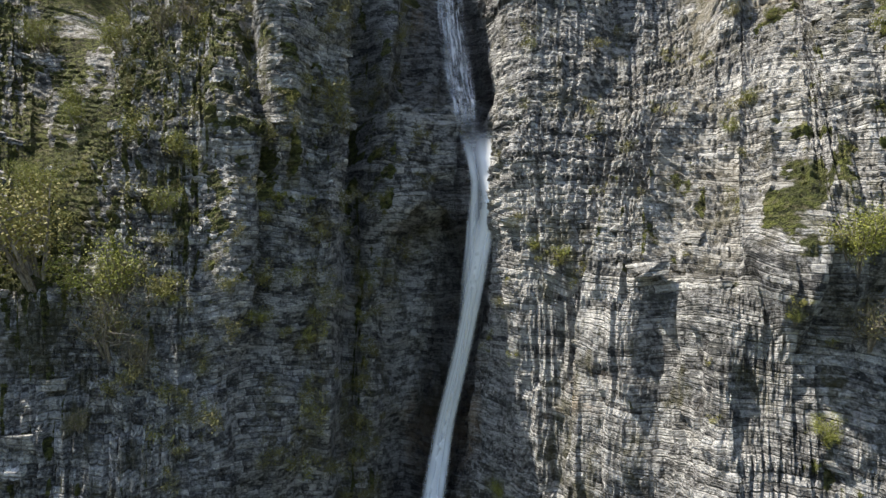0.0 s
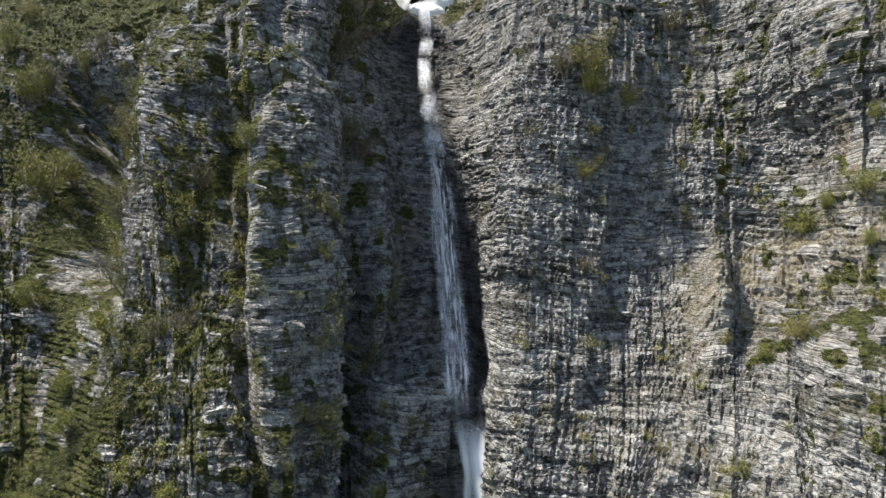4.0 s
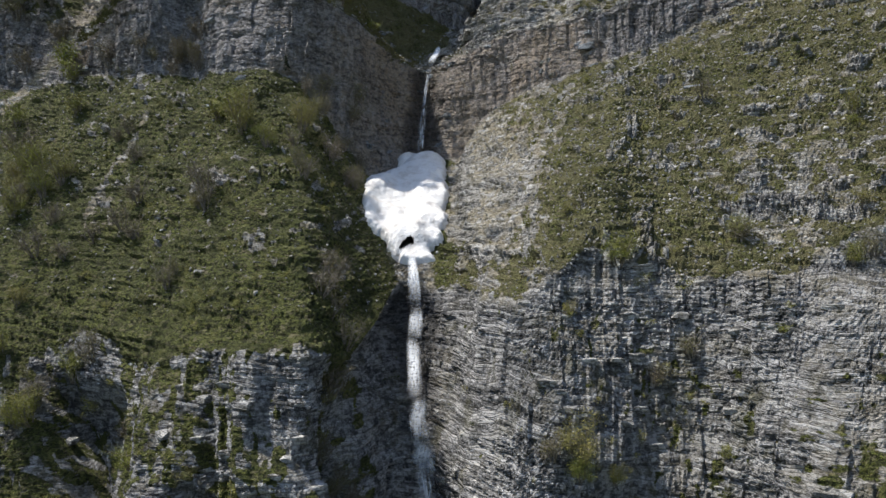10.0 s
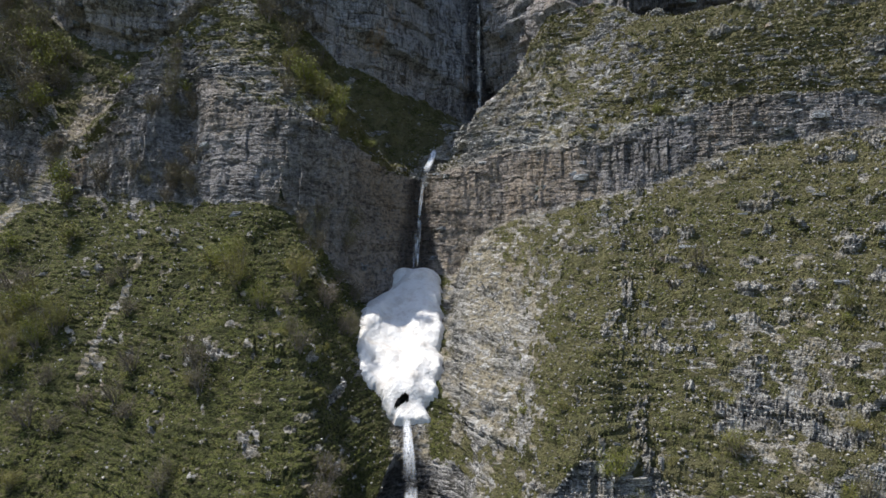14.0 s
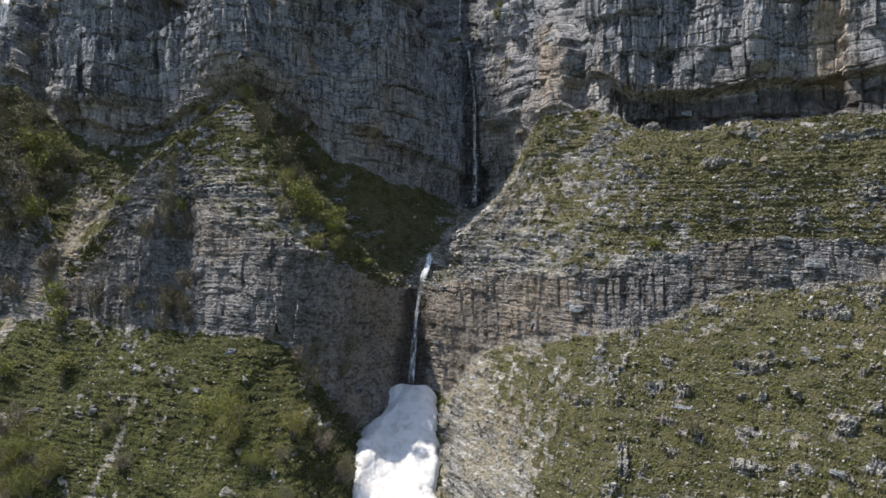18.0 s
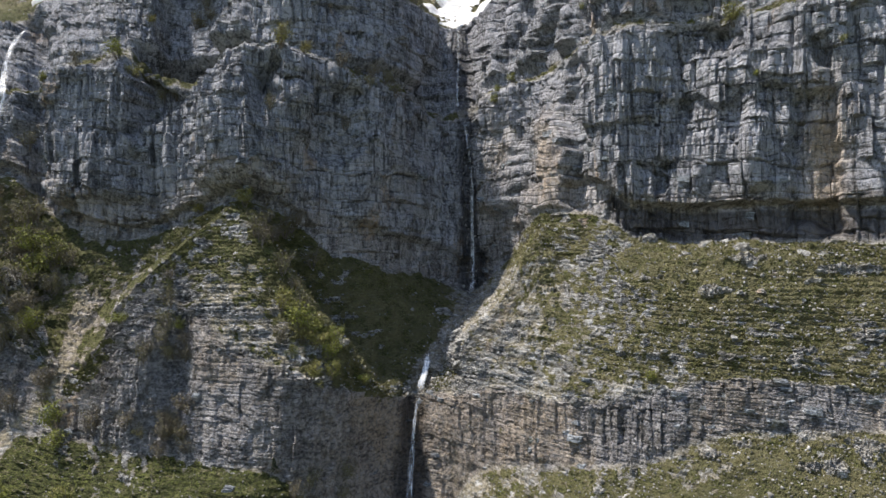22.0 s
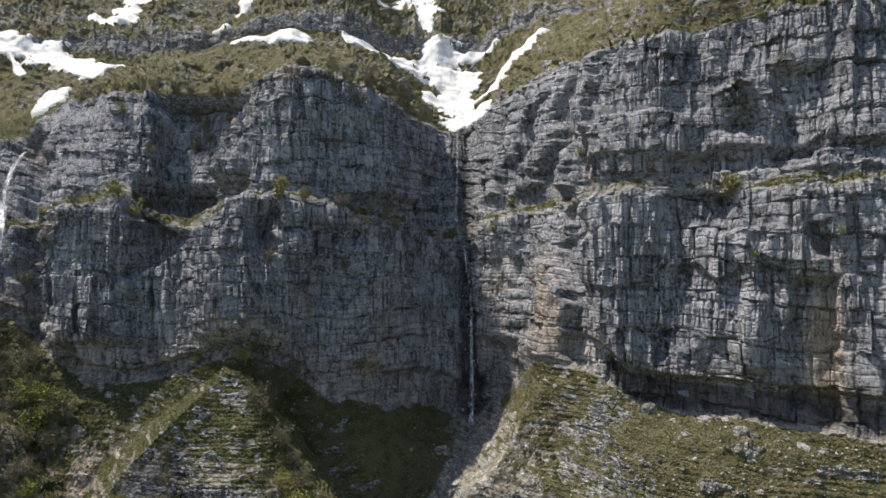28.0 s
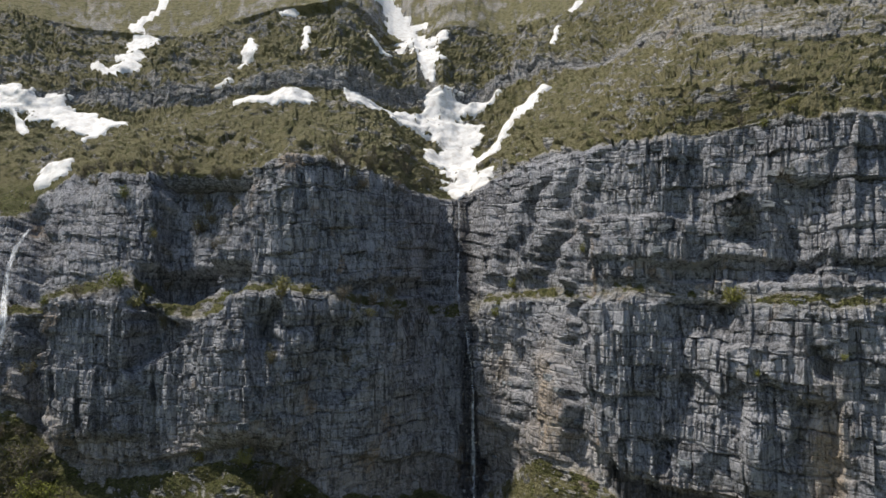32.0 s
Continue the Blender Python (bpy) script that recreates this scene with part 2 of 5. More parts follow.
def make_snow():
    s = Shade("old_snow")
    c = s.mix(s.fit(s.noise(.55, detail=6, rough=.7), .42, .70), (.80, .80, .79), (.60, .575, .54))
    c = s.mix(s.fit(s.noise(1.9, (1, 1, .5), 7, .75), .58, .70, 0, .55), c, (.42, .38, .33))
    m = s.done(c, .7, s.bump(s.math("ADD", s.noise(.9, detail=4), s.math("MULTIPLY", s.noise(3, detail=5), .4)), .35, .8))
    s.bsdf.inputs["Subsurface Weight"].default_value = .0
    return m


def make_water(name, cover, run=.07):
    """White falling water: threads that let the rock show between them."""
    s = Shade(name)
    uv = s.put("ShaderNodeUVMap").outputs[0]
    m = s.put("ShaderNodeMapping")
    s.feed(m.inputs["Vector"], uv)
    m.inputs["Scale"].default_value = (3.4, run, 1)
    n = s.put("ShaderNodeTexNoise")
    s.feed(n.inputs["Vector"], m.outputs[0])
    for k, v in (("Scale", 2.2), ("Detail", 3), ("Roughness", .55)):
        n.inputs[k].default_value = v
    sep = s.put("ShaderNodeSeparateXYZ")
    s.feed(sep.inputs[0], s.put("ShaderNodeUVMap", uv_map="edge").outputs[0])
    soft = s.math("MULTIPLY", s.fit(sep.outputs[0], 0, .9), sep.outputs[1])
    m2 = s.put("ShaderNodeMapping")
    s.feed(m2.inputs["Vector"], uv)
    m2.inputs["Scale"].default_value = (1.3, run * 5, 1)
    n2 = s.put("ShaderNodeTexNoise")
    s.feed(n2.inputs["Vector"], m2.outputs[0])
    for k, v in (("Scale", 1.6), ("Detail", 5), ("Roughness", .65)):
        n2.inputs[k].default_value = v
    strands = s.math("ADD", s.math("MULTIPLY", n.outputs["Fac"], .5), s.math("MULTIPLY", n2.outputs["Fac"], .5))
    a = s.math("MULTIPLY", s.fit(strands, .63 - cover * .5, .80 - cover * .5), soft)
    s.feed(s.bsdf.inputs["Alpha"], a)
    return s.done((.90, .94, .98), .5, None, .3)


def make_leaf(name, dark, light, dry):
    s = Shade(name)
    isle = s.put("ShaderNodeNewGeometry").outputs["Random Per Island"]
    thing = s.put("ShaderNodeObjectInfo").outputs["Random"]
    c = s.mix(isle, dark, light)
    c = s.mix(s.fit(s.math("ADD", s.math("MULTIPLY", thing, .6), s.math("MULTIPLY", s.noise(.8, detail=3), .5)), .45, .8, 0, .7), c, dry)
    m = s.done(c, .65, None, .3)
    s.bsdf.inputs["Subsurface Weight"].default_value = 0
    s.bsdf.inputs["Transmission Weight"].default_value = 0
    return m


def make_bark():
    s = Shade("grey_bark")
    c = s.mix(s.fit(s.noise(9, (1, 1, .3), 5), .35, .7), (.10, .085, .07), (.30, .27, .235))
    return s.done(c, .9, s.bump(s.noise(14, (1, 1, .3), 4), .03))


terrain = make_terrain()
# wall_block is tinted to match the wall's bluer rock, partly painted shade
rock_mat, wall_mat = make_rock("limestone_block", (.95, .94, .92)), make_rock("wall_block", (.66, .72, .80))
stone_mat, snow_mat, bark = make_stone(), make_snow(), make_bark()
water_thick, water_thin = make_water("white_water", .74), make_water("falling_spray", .38)
water_faint = make_water("thin_falling_spray", .37)
water_broken = make_water("broken_water", .52, .7)
leaf_green = make_leaf("spring_leaf", (.11, .125, .022), (.29, .30, .06), (.24, .20, .075))
leaf_brown = make_leaf("brown_twig_leaf", (.09, .075, .045), (.21, .175, .09), (.17, .17, .05))
needle = make_leaf("dark_needle", (.012, .022, .010), (.035, .055, .020), (.03, .04, .02))
blade = make_leaf("grass_blade", (.055, .062, .018), (.17, .17, .055), (.27, .225, .115))

# ---------- landscape forms ----------
# The mountain is a stack of break lines (foot, ledges, rims), each a curve of distance and height
# over the bearing u = x / y, lofted into one surface; beds, joints and gullies are added to it.
U = [-2.6, -.78, -.64, -.54, -.45, -.36, -.28, -.20, -.13, -.08, -.04, 0, .04, .08, .13, .20, .28, .36, .46, .57, .68, .80, 2.6]


def line(ys, zs):
    if isinstance(zs, (int, float)):
        zs = [zs] * len(ys)
    return ([ys[0]] + list(ys) + [ys[-1]], [zs[0]] + list(zs) + [zs[-1]])


FOOT = line([17, 17, 17, 18, 20, 23, 26, 27, 28, 29, 29, 28, 26, 23, 21, 19, 17, 15, 14, 14, 14], 0)
TOE = line([20, 20.5, 20.5, 20.8, 22.6, 25.6, 28.4, 29.6, 31, 33.6, 34, 33, 31, 28, 26, 23, 20, 17, 16.5, 16, 16], 16)
LOW = line([25.5, 26, 26, 26.2, 27.4, 30.3, 32.3, 32.4, 33.2, 36, 36.6, 35.4, 33, 31, 30, 28, 26, 22.5, 22.5, 22, 21.5],
           [38, 38.5, 37.5, 38, 38.5, 38, 38, 38, 38, 38, 38, 38, 38, 38, 38.5, 38, 38, 37, 39, 39, 39])
MID = line([36, 38, 33, 35, 34, 34, 36, 39, 40, 45, 46, 44.5, 40.5, 38, 37, 35.5, 37.5, 38, 36, 30, 28],
           [52, 50, 49.5, 55, 53, 54, 53, 54, 54, 54, 54, 54, 54, 54, 55, 52, 55, 56, 57, 54, 54])
RIM = line([52, 53, 54, 47, 44, 43, 42, 45, 51.5, 59, 60, 58, 52, 48, 46, 47.5, 47, 45, 43, 42, 42],
           [71, 72.5, 74, 72.4, 74, 74, 74, 72.5, 74.5, 77.5, 77.5, 77.5, 77, 77, 79, 81.5, 79.5, 79, 79, 81, 83])
BAND_FOOT = line([92, 92, 86, 83, 81, 78, 77.5, 80, 84, 88, 90.5, 88.5, 86.5, 84, 79, 75, 73, 71.5, 69, 66.5, 64],
                 [103, 105, 105, 104, 104, 103.5, 101.5, 95, 91, 92, 94.5, 94, 99, 101.5, 103, 104, 105, 108, 109.5, 110, 111])
BAND_RIM = line([97, 96, 88, 86, 86, 82, 79.5, 82, 88, 92, 95.5, 92, 89.2, 86.6, 80.8, 77.5, 75, 72.5, 70, 67.5, 65],
                [118, 117, 110, 118, 122, 117, 114.5, 112, 110.5, 109, 108.5, 109.5, 110, 111, 110.5, 111, 112, 114, 115, 114.5, 114])
CREST = line([98, 99, 89.5, 90, 93, 95, 91, 87, 90, 93.5, 99, 98, 94, 94.5, 97, 88, 82, 77.5, 74.5, 72, 69],
             [127, 128, 113, 124.5, 132, 136.5, 126.5, 118.8, 112.5, 110, 111, 112.5, 117, 122, 131, 124, 125, 124, 124, 123, 123])
HOLLOW = line([104, 106, 97, 103, 102, 98, 103, 102, 101, 103, 106, 106, 105, 104, 98.5, 92, 86, 81, 77.5, 74.5, 71.5],
              [128, 129, 117, 125, 132, 137, 127, 118, 114.5, 113.5, 115, 117, 119, 124, 132.5, 129, 129, 129, 128, 128, 127])
CLIFF_FOOT = line([109, 112, 110, 110, 105, 100, 103, 107, 110.5, 114, 119, 123, 125, 121, 104, 96, 92, 88, 82.5, 78, 74],
                  [142, 144, 135.6, 133, 136, 138.5, 136, 130, 129, 127, 126.5, 125, 123, 127, 137, 136.5, 132.2, 131.5, 131.5, 131.3, 131])
LEDGE = line([120, 118, 114, 112.5, 110, 105, 105.5, 110, 113, 117, 126, 130.5, 129, 122, 115, 98.5, 94.3, 89.8, 84.8, 79, 77],
             [160, 160, 163, 165, 159.5, 163.6, 164.5, 163, 162, 160.5, 160, 157.8, 158.6, 161, 163, 163.4, 164, 164, 163, 163, 163.5])
LEDGE_BACK = line([124, 122, 118.5, 117.5, 117, 111, 110.5, 114, 116.5, 119.5, 130, 136, 134, 127, 119, 101, 96, 91.3, 86.3, 80.5, 78.5],
                  [163, 162, 165, 168, 165, 166, 166, 165, 164, 162.5, 162, 160, 162, 163, 165, 165.4, 166, 166, 165, 165, 165])
TOP_RIM = line([140, 135, 137, 127, 126, 121, 116, 118, 122, 127, 138, 150, 152, 143, 126, 110, 99, 95, 91, 86.5, 85],
               [182, 179, 189, 187.5, 187, 187, 189.3, 188.6, 187.7, 186, 185, 184.8, 186, 189.5, 192, 189.6, 188.8, 189, 190, 190, 190.5])
BENCH = line([172, 172, 172, 165, 150, 158, 164, 165, 165, 166, 171, 174, 176, 173, 150, 138, 118, 103, 98, 97, 96],
             [203, 203, 205, 204, 200.5, 207, 210.5, 211, 208.5, 207, 202, 199, 200, 205, 204, 206, 204, 199.5, 199, 199.8, 200.8])
SCARP_FOOT = line([190, 190, 195, 195, 192, 185, 183, 182, 185, 190, 195, 197, 199, 205, 197, 182, 168, 140, 126, 122, 120],
                  [218, 219, 222, 222, 220, 219, 220.6, 221, 220.6, 221, 221.6, 220.5, 220.5, 228, 230, 228, 230, 223, 217, 216, 216])
SCARP_RIM = line([193, 193, 198, 198, 195, 187, 185, 184, 187, 192, 198, 201, 206, 211, 202, 187, 172, 144, 130, 125, 123],
                 [223, 224, 228, 228, 226, 224, 226.5, 227.5, 227, 227.5, 227, 226.5, 228, 233, 235, 232, 233.5, 226, 220, 218.5, 218])
SLOPE = line([250, 250, 255, 252, 250, 245, 240, 238, 240, 250, 255, 252, 255, 260, 255, 235, 225, 210, 195, 190, 190],
             [266, 270, 268, 264, 262, 268, 272, 274, 270, 262, 264, 268, 270, 268, 272, 266, 270, 274, 271, 268, 266])
PEAK = line([420] * 21, [400, 405, 400, 395, 400, 405, 400, 405, 400, 395, 400, 405, 400, 395, 400, 405, 400, 395, 400, 405, 400])
RIDGE = line([900] * 21, 720)
BACK = line([2600] * 21, 0)
# break lines from the foot upwards, with the rows of the loft up to the next one and the
# share of thin-bedded rock, massive rock and turf there
STACK = [(FOOT, 12, 1, 0, 0), (TOE, 60, 1, 0, 0), (LOW, 132, 1, 0, .08), (MID, 176, 1, 0, .10), (RIM, 176, .30, 0, .85),
         (BAND_FOOT, 92, .75, .35, .05), (BAND_RIM, 100, .38, 0, .85), (CREST, 34, .2, 0, .9), (HOLLOW, 56, .25, 0, .85),
         (CLIFF_FOOT, 164, .07, 1, 0), (LEDGE, 22, .2, .4, .65), (LEDGE_BACK, 140, .07, 1, 0), (TOP_RIM, 70, .15, .1, .9),
         (BENCH, 60, .25, .1, .85), (SCARP_FOOT, 22, .6, .5, .1), (SCARP_RIM, 90, .2, .35, .7), (SLOPE, 24, .2, .3, .7), (PEAK, 6, .2, .3, .6),
         (RIDGE, 3, .2, .3, .6), (BACK, 0, 0, 0, 1)]


def hashed(*cells):
    """A random number from 0 to 1 for whole-numbered cells."""
    h = np.zeros(np.broadcast(*cells).shape, np.uint32) + np.uint32(374761393)
    for k, c in enumerate(cells):
        h = (h ^ (np.asarray(c).astype(np.int64).astype(np.uint32) * np.uint32((668265263, 2246822519, 3266489917)[k % 3]))) * np.uint32(2654435761)
        h ^= h >> np.uint32(15)
    h *= np.uint32(2246822519)
    h ^= h >> np.uint32(13)
    return h.astype(np.float64) / 4294967295.0


def vnoise(x, y, z=None, seed=0):
    """Smooth value noise, -1 to 1, one unit a cell."""
    if z is None:
        z = np.zeros_like(x)
    flat_noise = not np.any(z)
    at = [np.floor(x), np.floor(y), np.floor(z)]
    whole = [[(f.astype(np.int32) + k).astype(np.uint32) for k in (0, 1)] for f in at]
    part_of = []
    for v, f in zip((x, y, z), at):
        t = (v - f).astype(np.float32)
        part_of.append(t * t * (3 - 2 * t))

    def stir(h, cell, k):
        h = (h ^ (cell * np.uint32((668265263, 2246822519, 3266489917)[k]))) * np.uint32(2654435761)
        return h ^ (h >> np.uint32(15))

    def final(h):
        h = h * np.uint32(2246822519)
        return (h ^ (h >> np.uint32(13))).astype(np.float32) / np.float32(4294967295.0)

    def between(lo, hi, t):
        return lo + (hi - lo) * t

    seed_x = np.uint32(seed * 57)
    rows = []
    for i in (0, 1):
        hx = stir(np.uint32(374761393), whole[0][i] + seed_x, 0)
        pair = []
        for j in (0, 1):
            hxy = stir(hx, whole[1][j], 1)
            low = final(stir(hxy, whole[2][0], 2))
            pair.append(low if flat_noise else between(low, final(stir(hxy, whole[2][1], 2)), part_of[2]))
        rows.append(between(pair[0], pair[1], part_of[1]))
    return (between(rows[0], rows[1], part_of[0]) * 2 - 1).astype(np.float64)


def fbm(x, y, z, seed=0, octaves=3):
    return sum(vnoise(x * 2 ** k, y * 2 ** k, z * 2 ** k, seed + 11 * k) * .5 ** k for k in range(octaves))


def curve(us, vs, at):
    """Monotone cubic through the knots."""
    us, vs = np.array(us, float), np.array(vs, float)
    h = np.diff(us)
    d = np.diff(vs) / h
    m = np.zeros_like(vs)
    for i in range(1, len(vs) - 1):
        if d[i - 1] * d[i] > 0:
            w1, w2 = 2 * h[i] + h[i - 1], h[i] + 2 * h[i - 1]
            m[i] = (w1 + w2) / (w1 / d[i - 1] + w2 / d[i])
    i = np.clip(np.searchsorted(us, at) - 1, 0, len(h) - 1)
    t = (at - us[i]) / h[i]
    return ((1 + 2 * t) * (1 - t) ** 2 * vs[i] + t * (1 - t) ** 2 * h[i] * m[i] + t * t * (3 - 2 * t) * vs[i + 1] + t * t * (t - 1) * h[i] * m[i + 1])


def ramp(v, a, b):
    t = np.clip((v - a) / (b - a), 0, 1)
    return t * t * (3 - 2 * t)


def soften(a, n, axis):
    """A running mean over n rows or columns, the ends held."""
    pad = [(0, 0)] * a.ndim
    pad[axis] = (n // 2 + 1, n // 2)
    c = np.cumsum(np.pad(a, pad, mode="edge"), axis=axis)
    hi, lo = [slice(None)] * a.ndim, [slice(None)] * a.ndim
    hi[axis], lo[axis] = slice(n, None), slice(None, -n)
    return (c[tuple(hi)] - c[tuple(lo)]) / n


def grid_normals(P):
    n = np.cross(np.gradient(P, axis=1), np.gradient(P, axis=0))
    return n / (np.linalg.norm(n, axis=2, keepdims=True) + 1e-9)


def landscape():
    cols = np.concatenate([np.linspace(-2.6, -.84, 18)[:-1], np.linspace(-.84, .86, 690), np.linspace(.86, 2.6, 18)[1:]])
    ends, share, first = [], [], []
    Y, Z = [], []
    for (a, rows, *w), (b, *_rest) in zip(STACK, STACK[1:]):
        first.append(sum(len(y) for y in Y))
        ya, za, yb, zb = curve(U, a[0], cols), curve(U, a[1], cols), curve(U, b[0], cols), curve(U, b[1], cols)
        t = (np.arange(rows) / rows)[:, None]
        Y.append(ya + (yb - ya) * t)
        Z.append(za + (zb - za) * t)
        share += [w] * rows
    Y, Z = np.concatenate(Y), np.concatenate(Z)
    w = np.array(share, float)
    keep = Y[-30:].copy(), Z[-30:].copy()
    Y, Z = soften(Y, 7, 0), soften(Z, 7, 0)
    Y[-30:], Z[-30:] = keep
    w = soften(w, 9, 0)
    # the shares of rock and turf meet along an uneven line, not a ruled one
    X = cols[None, :] * Y
    P = np.stack([X, Y, Z], 2)
    n = grid_normals(soften(soften(P, 9, 0), 9, 1))
    return cols, first, P, n, w


cols, first, P, nrm, share = landscape()
X, Y, Z = P[..., 0], P[..., 1], P[..., 2]
bearing = np.repeat(cols[None, :], len(P), 0)
thin, mass, turf = (np.repeat(share[:, k:k + 1], len(cols), 1) for k in range(3))
far = ramp(Y, 150, 210)
# metres run along the rock faces, from the watercourse outwards, the same all the way up each face
smooth_rows = soften(soften(P, 25, 0), 15, 1)
along = np.cumsum(np.concatenate([np.zeros((len(P), 1)), np.hypot(np.diff(smooth_rows[..., 0], axis=1), np.diff(smooth_rows[..., 1], axis=1))], 1), axis=1)
along = along - along[:, [int(np.argmin(np.abs(cols)))]]
for top, ref in ((len(P), first[13]), (first[12], first[10]), (first[9], first[6]), (first[5], first[3])):
    along[:top] = along[ref].copy()
# the watercourse: its bearing at each height
water_u = np.interp(Z, [0, 27, 38, 46, 54, 63, 72, 80, 94, 108, 111, 122, 158, 186, 200, 222, 260],
                    [-.02, -.012, .03, .06, .03, .012, -.012, -.022, -.012, -.004, .01, .088, .082, .066, .062, .035, -.02])
to_water = np.abs(bearing - water_u) * Y


def hump(u, z, half_u, half_z):
    """1 at bearing u and height z, fading out over the half widths."""
    return np.exp(-(((bearing - u) / half_u) ** 2) - ((Z - z) / half_z) ** 2)


wander = .012 * vnoise(Z / 3.1, bearing * 9, None, 401) + .006 * vnoise(Z / 1.1, bearing * 20, None, 402)
uneven_z = Z + 1.2 * vnoise(bearing * 22, Z / 9, None, 403)


def form(where, left, right, z0, z1, metres, edge_l=.012, edge_r=.012, edge_z=1.2):
    """A mass standing out of the face (or cut into it), between two leaning sides given as (height, bearing) runs, with crisp edges."""
    near = np.where(((Z > z0 - 5) & (Z < z1 + 5)).any(axis=1))[0]
    k = slice(near[0], near[-1] + 1)
    u, z = bearing[k] + wander[k], uneven_z[k]
    a = np.interp(z, [p[0] for p in left], [p[1] for p in left])
    b = np.interp(z, [p[0] for p in right], [p[1] for p in right])
    w = ramp(u, a - edge_l, a + edge_l) * (1 - ramp(u, b - edge_r, b + edge_r))
    shift[k] += where[k] * metres * w * ramp(z, z0 - edge_z, z0 + edge_z) * (1 - ramp(z, z1 - edge_z, z1 + edge_z))


# large forms: bulges, ribs and runnels
big = fbm(X / 11, Y / 11, Z / 14, 3, 2)
rib = fbm(X / 4.2, Y / 4.2, Z / 22, 7, 2)
rough = fbm(X / 1.7, Y / 1.7, Z / 1.9, 9, 2)
rock = np.clip(thin + mass, 0, 1)
calm = ramp(to_water, 1.5, 6)
shift = .8 * big * (.35 + .65 * rock) + thin * calm * .26 * rib + .16 * rough * (1 + turf)
shift += turf * (1 - far) * (.45 * fbm(X / 5, Y / 5, Z / 4, 37, 2) + .25 * rib)
shift += far * 5 * fbm(X / 42, Y / 60, Z / 160, 21, 3)
# single buttresses (+) and recesses (-): bearing, height, half widths, metres
for u0, z0, du, dz, metres in [
        (-.29, 152, .045, 10, 1.8),
        (-.245, 158, .022, 4, -2.2), (-.185, 156, .022, 7, 1.5), (.275, 172, .011, 5, -2.6),
        (.50, 162.5, .032, 4, -2.6), (.555, 147, .018, 8, 1.3), (.40, 142.5, .011, 1.3, -1.8), (.02, 167, .01, 5, -3),
        (-.08, 150, .03, 10, 1.2), (.33, 150, .03, 14, 1.2), (.44, 155, .03, 12, -1.2), (.62, 172, .04, 7, -1.3)]:
    shift += 1.5 * metres * hump(u0, z0, du, dz) * mass
for u0, z0, du, dz, metres in [
        (.44, 53, .03, 3, 1.5), (-.255, 58, .05, 13, 1.3), (.15, 58, .05, 12, 1.0), (.17, 44, .09, 7, 1.3), (.36, 44, .08, 6, .6), (.01, 65, .05, 5, 1.6), (-.565, 60, .045, 11, -2.2), (-.42, 64, .025, 9, 1.1), (-.33, 62, .012, 9, -.8), (-.34, 42, .03, 8, .8), (-.19, 42, .03, 6, .7),
        (-.40, 60, .03, 10, .8), (-.14, 56, .022, 18, -1.7), (-.075, 54, .022, 9, 1.5), (-.20, 56, .03, 14, 1.0), (-.30, 56, .014, 12, -1.0)]:
    shift += 1.6 * metres * hump(u0, z0, du, dz) * thin
shift -= 2.2 * hump(-.375, 115, .024, 11)
wall = mass * (Z > 120) * (Z < 196)
# the high wall, left of the fall: two towers above the ledge with a scrubby gully between them, a ramp below it, ribs and a stepped prow
form(wall, [(160, -.42), (178, -.405), (190, -.41)], [(160, -.365), (172.7, -.31), (179.7, -.275), (187, -.24)], 164, 193, -6.0, .014, .006)
form(wall, [(164, -.365), (172.7, -.31), (179.7, -.275), (190, -.235)], [(160, -.13), (195, -.13)], 165, 189, .6, .006, .06)
form(wall, [(150, -.445), (172, -.44)], [(150, -.405), (159.7, -.338), (166, -.262)], 152, 169, -5.0, .008, .006)
form(wall, [(140, -.345), (156, -.325), (165, -.29)], [(140, -.20), (165, -.185)], 141, 164, 2.0, .008, .03)
form(wall, [(140, -.17)], [(140, -.10)], 146, 160, -1.6, .02, .008)
form(wall, [(140, -.245)], [(140, -.225)], 154, 161, -2.0, .006, .006)
form(wall, [(130, -.565)], [(130, -.44)], 139, 164, 1.6, .02, .01)
form(wall, [(130, -.62)], [(130, -.59)], 136, 186, -4.0, .012, .01)
form(wall, [(130, -.12), (165, -.10)], [(130, .05), (165, .04)], 162, 166, -2.0, .02, .02, .6)
# right of the fall: leaning fins, the pale prow, stepped slabs and roofs
form(wall, [(165, .105), (188, .19)], [(165, .135), (188, .225)], 166, 190, 2.0, .006, .010)
form(wall, [(165, .165), (188, .235)], [(165, .20), (188, .275)], 166, 190, 2.4, .006, .010)
form(wall, [(165, .23), (188, .285)], [(165, .262), (188, .32)], 165, 188, 2.2, .006, .008)
form(wall, [(136, .105), (163, .10)], [(136, .165), (163, .175)], 139, 163, 2.0, .008, .012)
form(wall, [(130, .185), (154, .20)], [(130, .245), (154, .243)], 137, 153.5, 1.2, .010, .006, .6)
form(wall, [(140, .245)], [(140, .275)], 134, 163, -1.6, .004, .010)
form(wall, [(140, .275)], [(140, .40)], 149.5, 163, 1.0, .006, .02, .5)
form(wall, [(140, .40)], [(140, .62)], 151.5, 157.5, 1.2, .01, .01, .5)
form(wall, [(150, .43)], [(150, .80)], 166.5, 169.5, -1.6, .03, .03, .5)
form(wall, [(150, .26)], [(150, .46)], 169, 176, 1.1, .008, .02, .6)
form(wall, [(150, .575), (185, .60)], [(150, .70)], 168, 181, -1.5, .008, .02, .8)
form(wall, [(130, .605), (150, .628)], [(130, .70), (150, .70)], 133, 151, -1.8, .006, .006, .6)
form(wall, [(130, .54)], [(130, .585)], 139, 148, 1.5, .005, .005, .6)
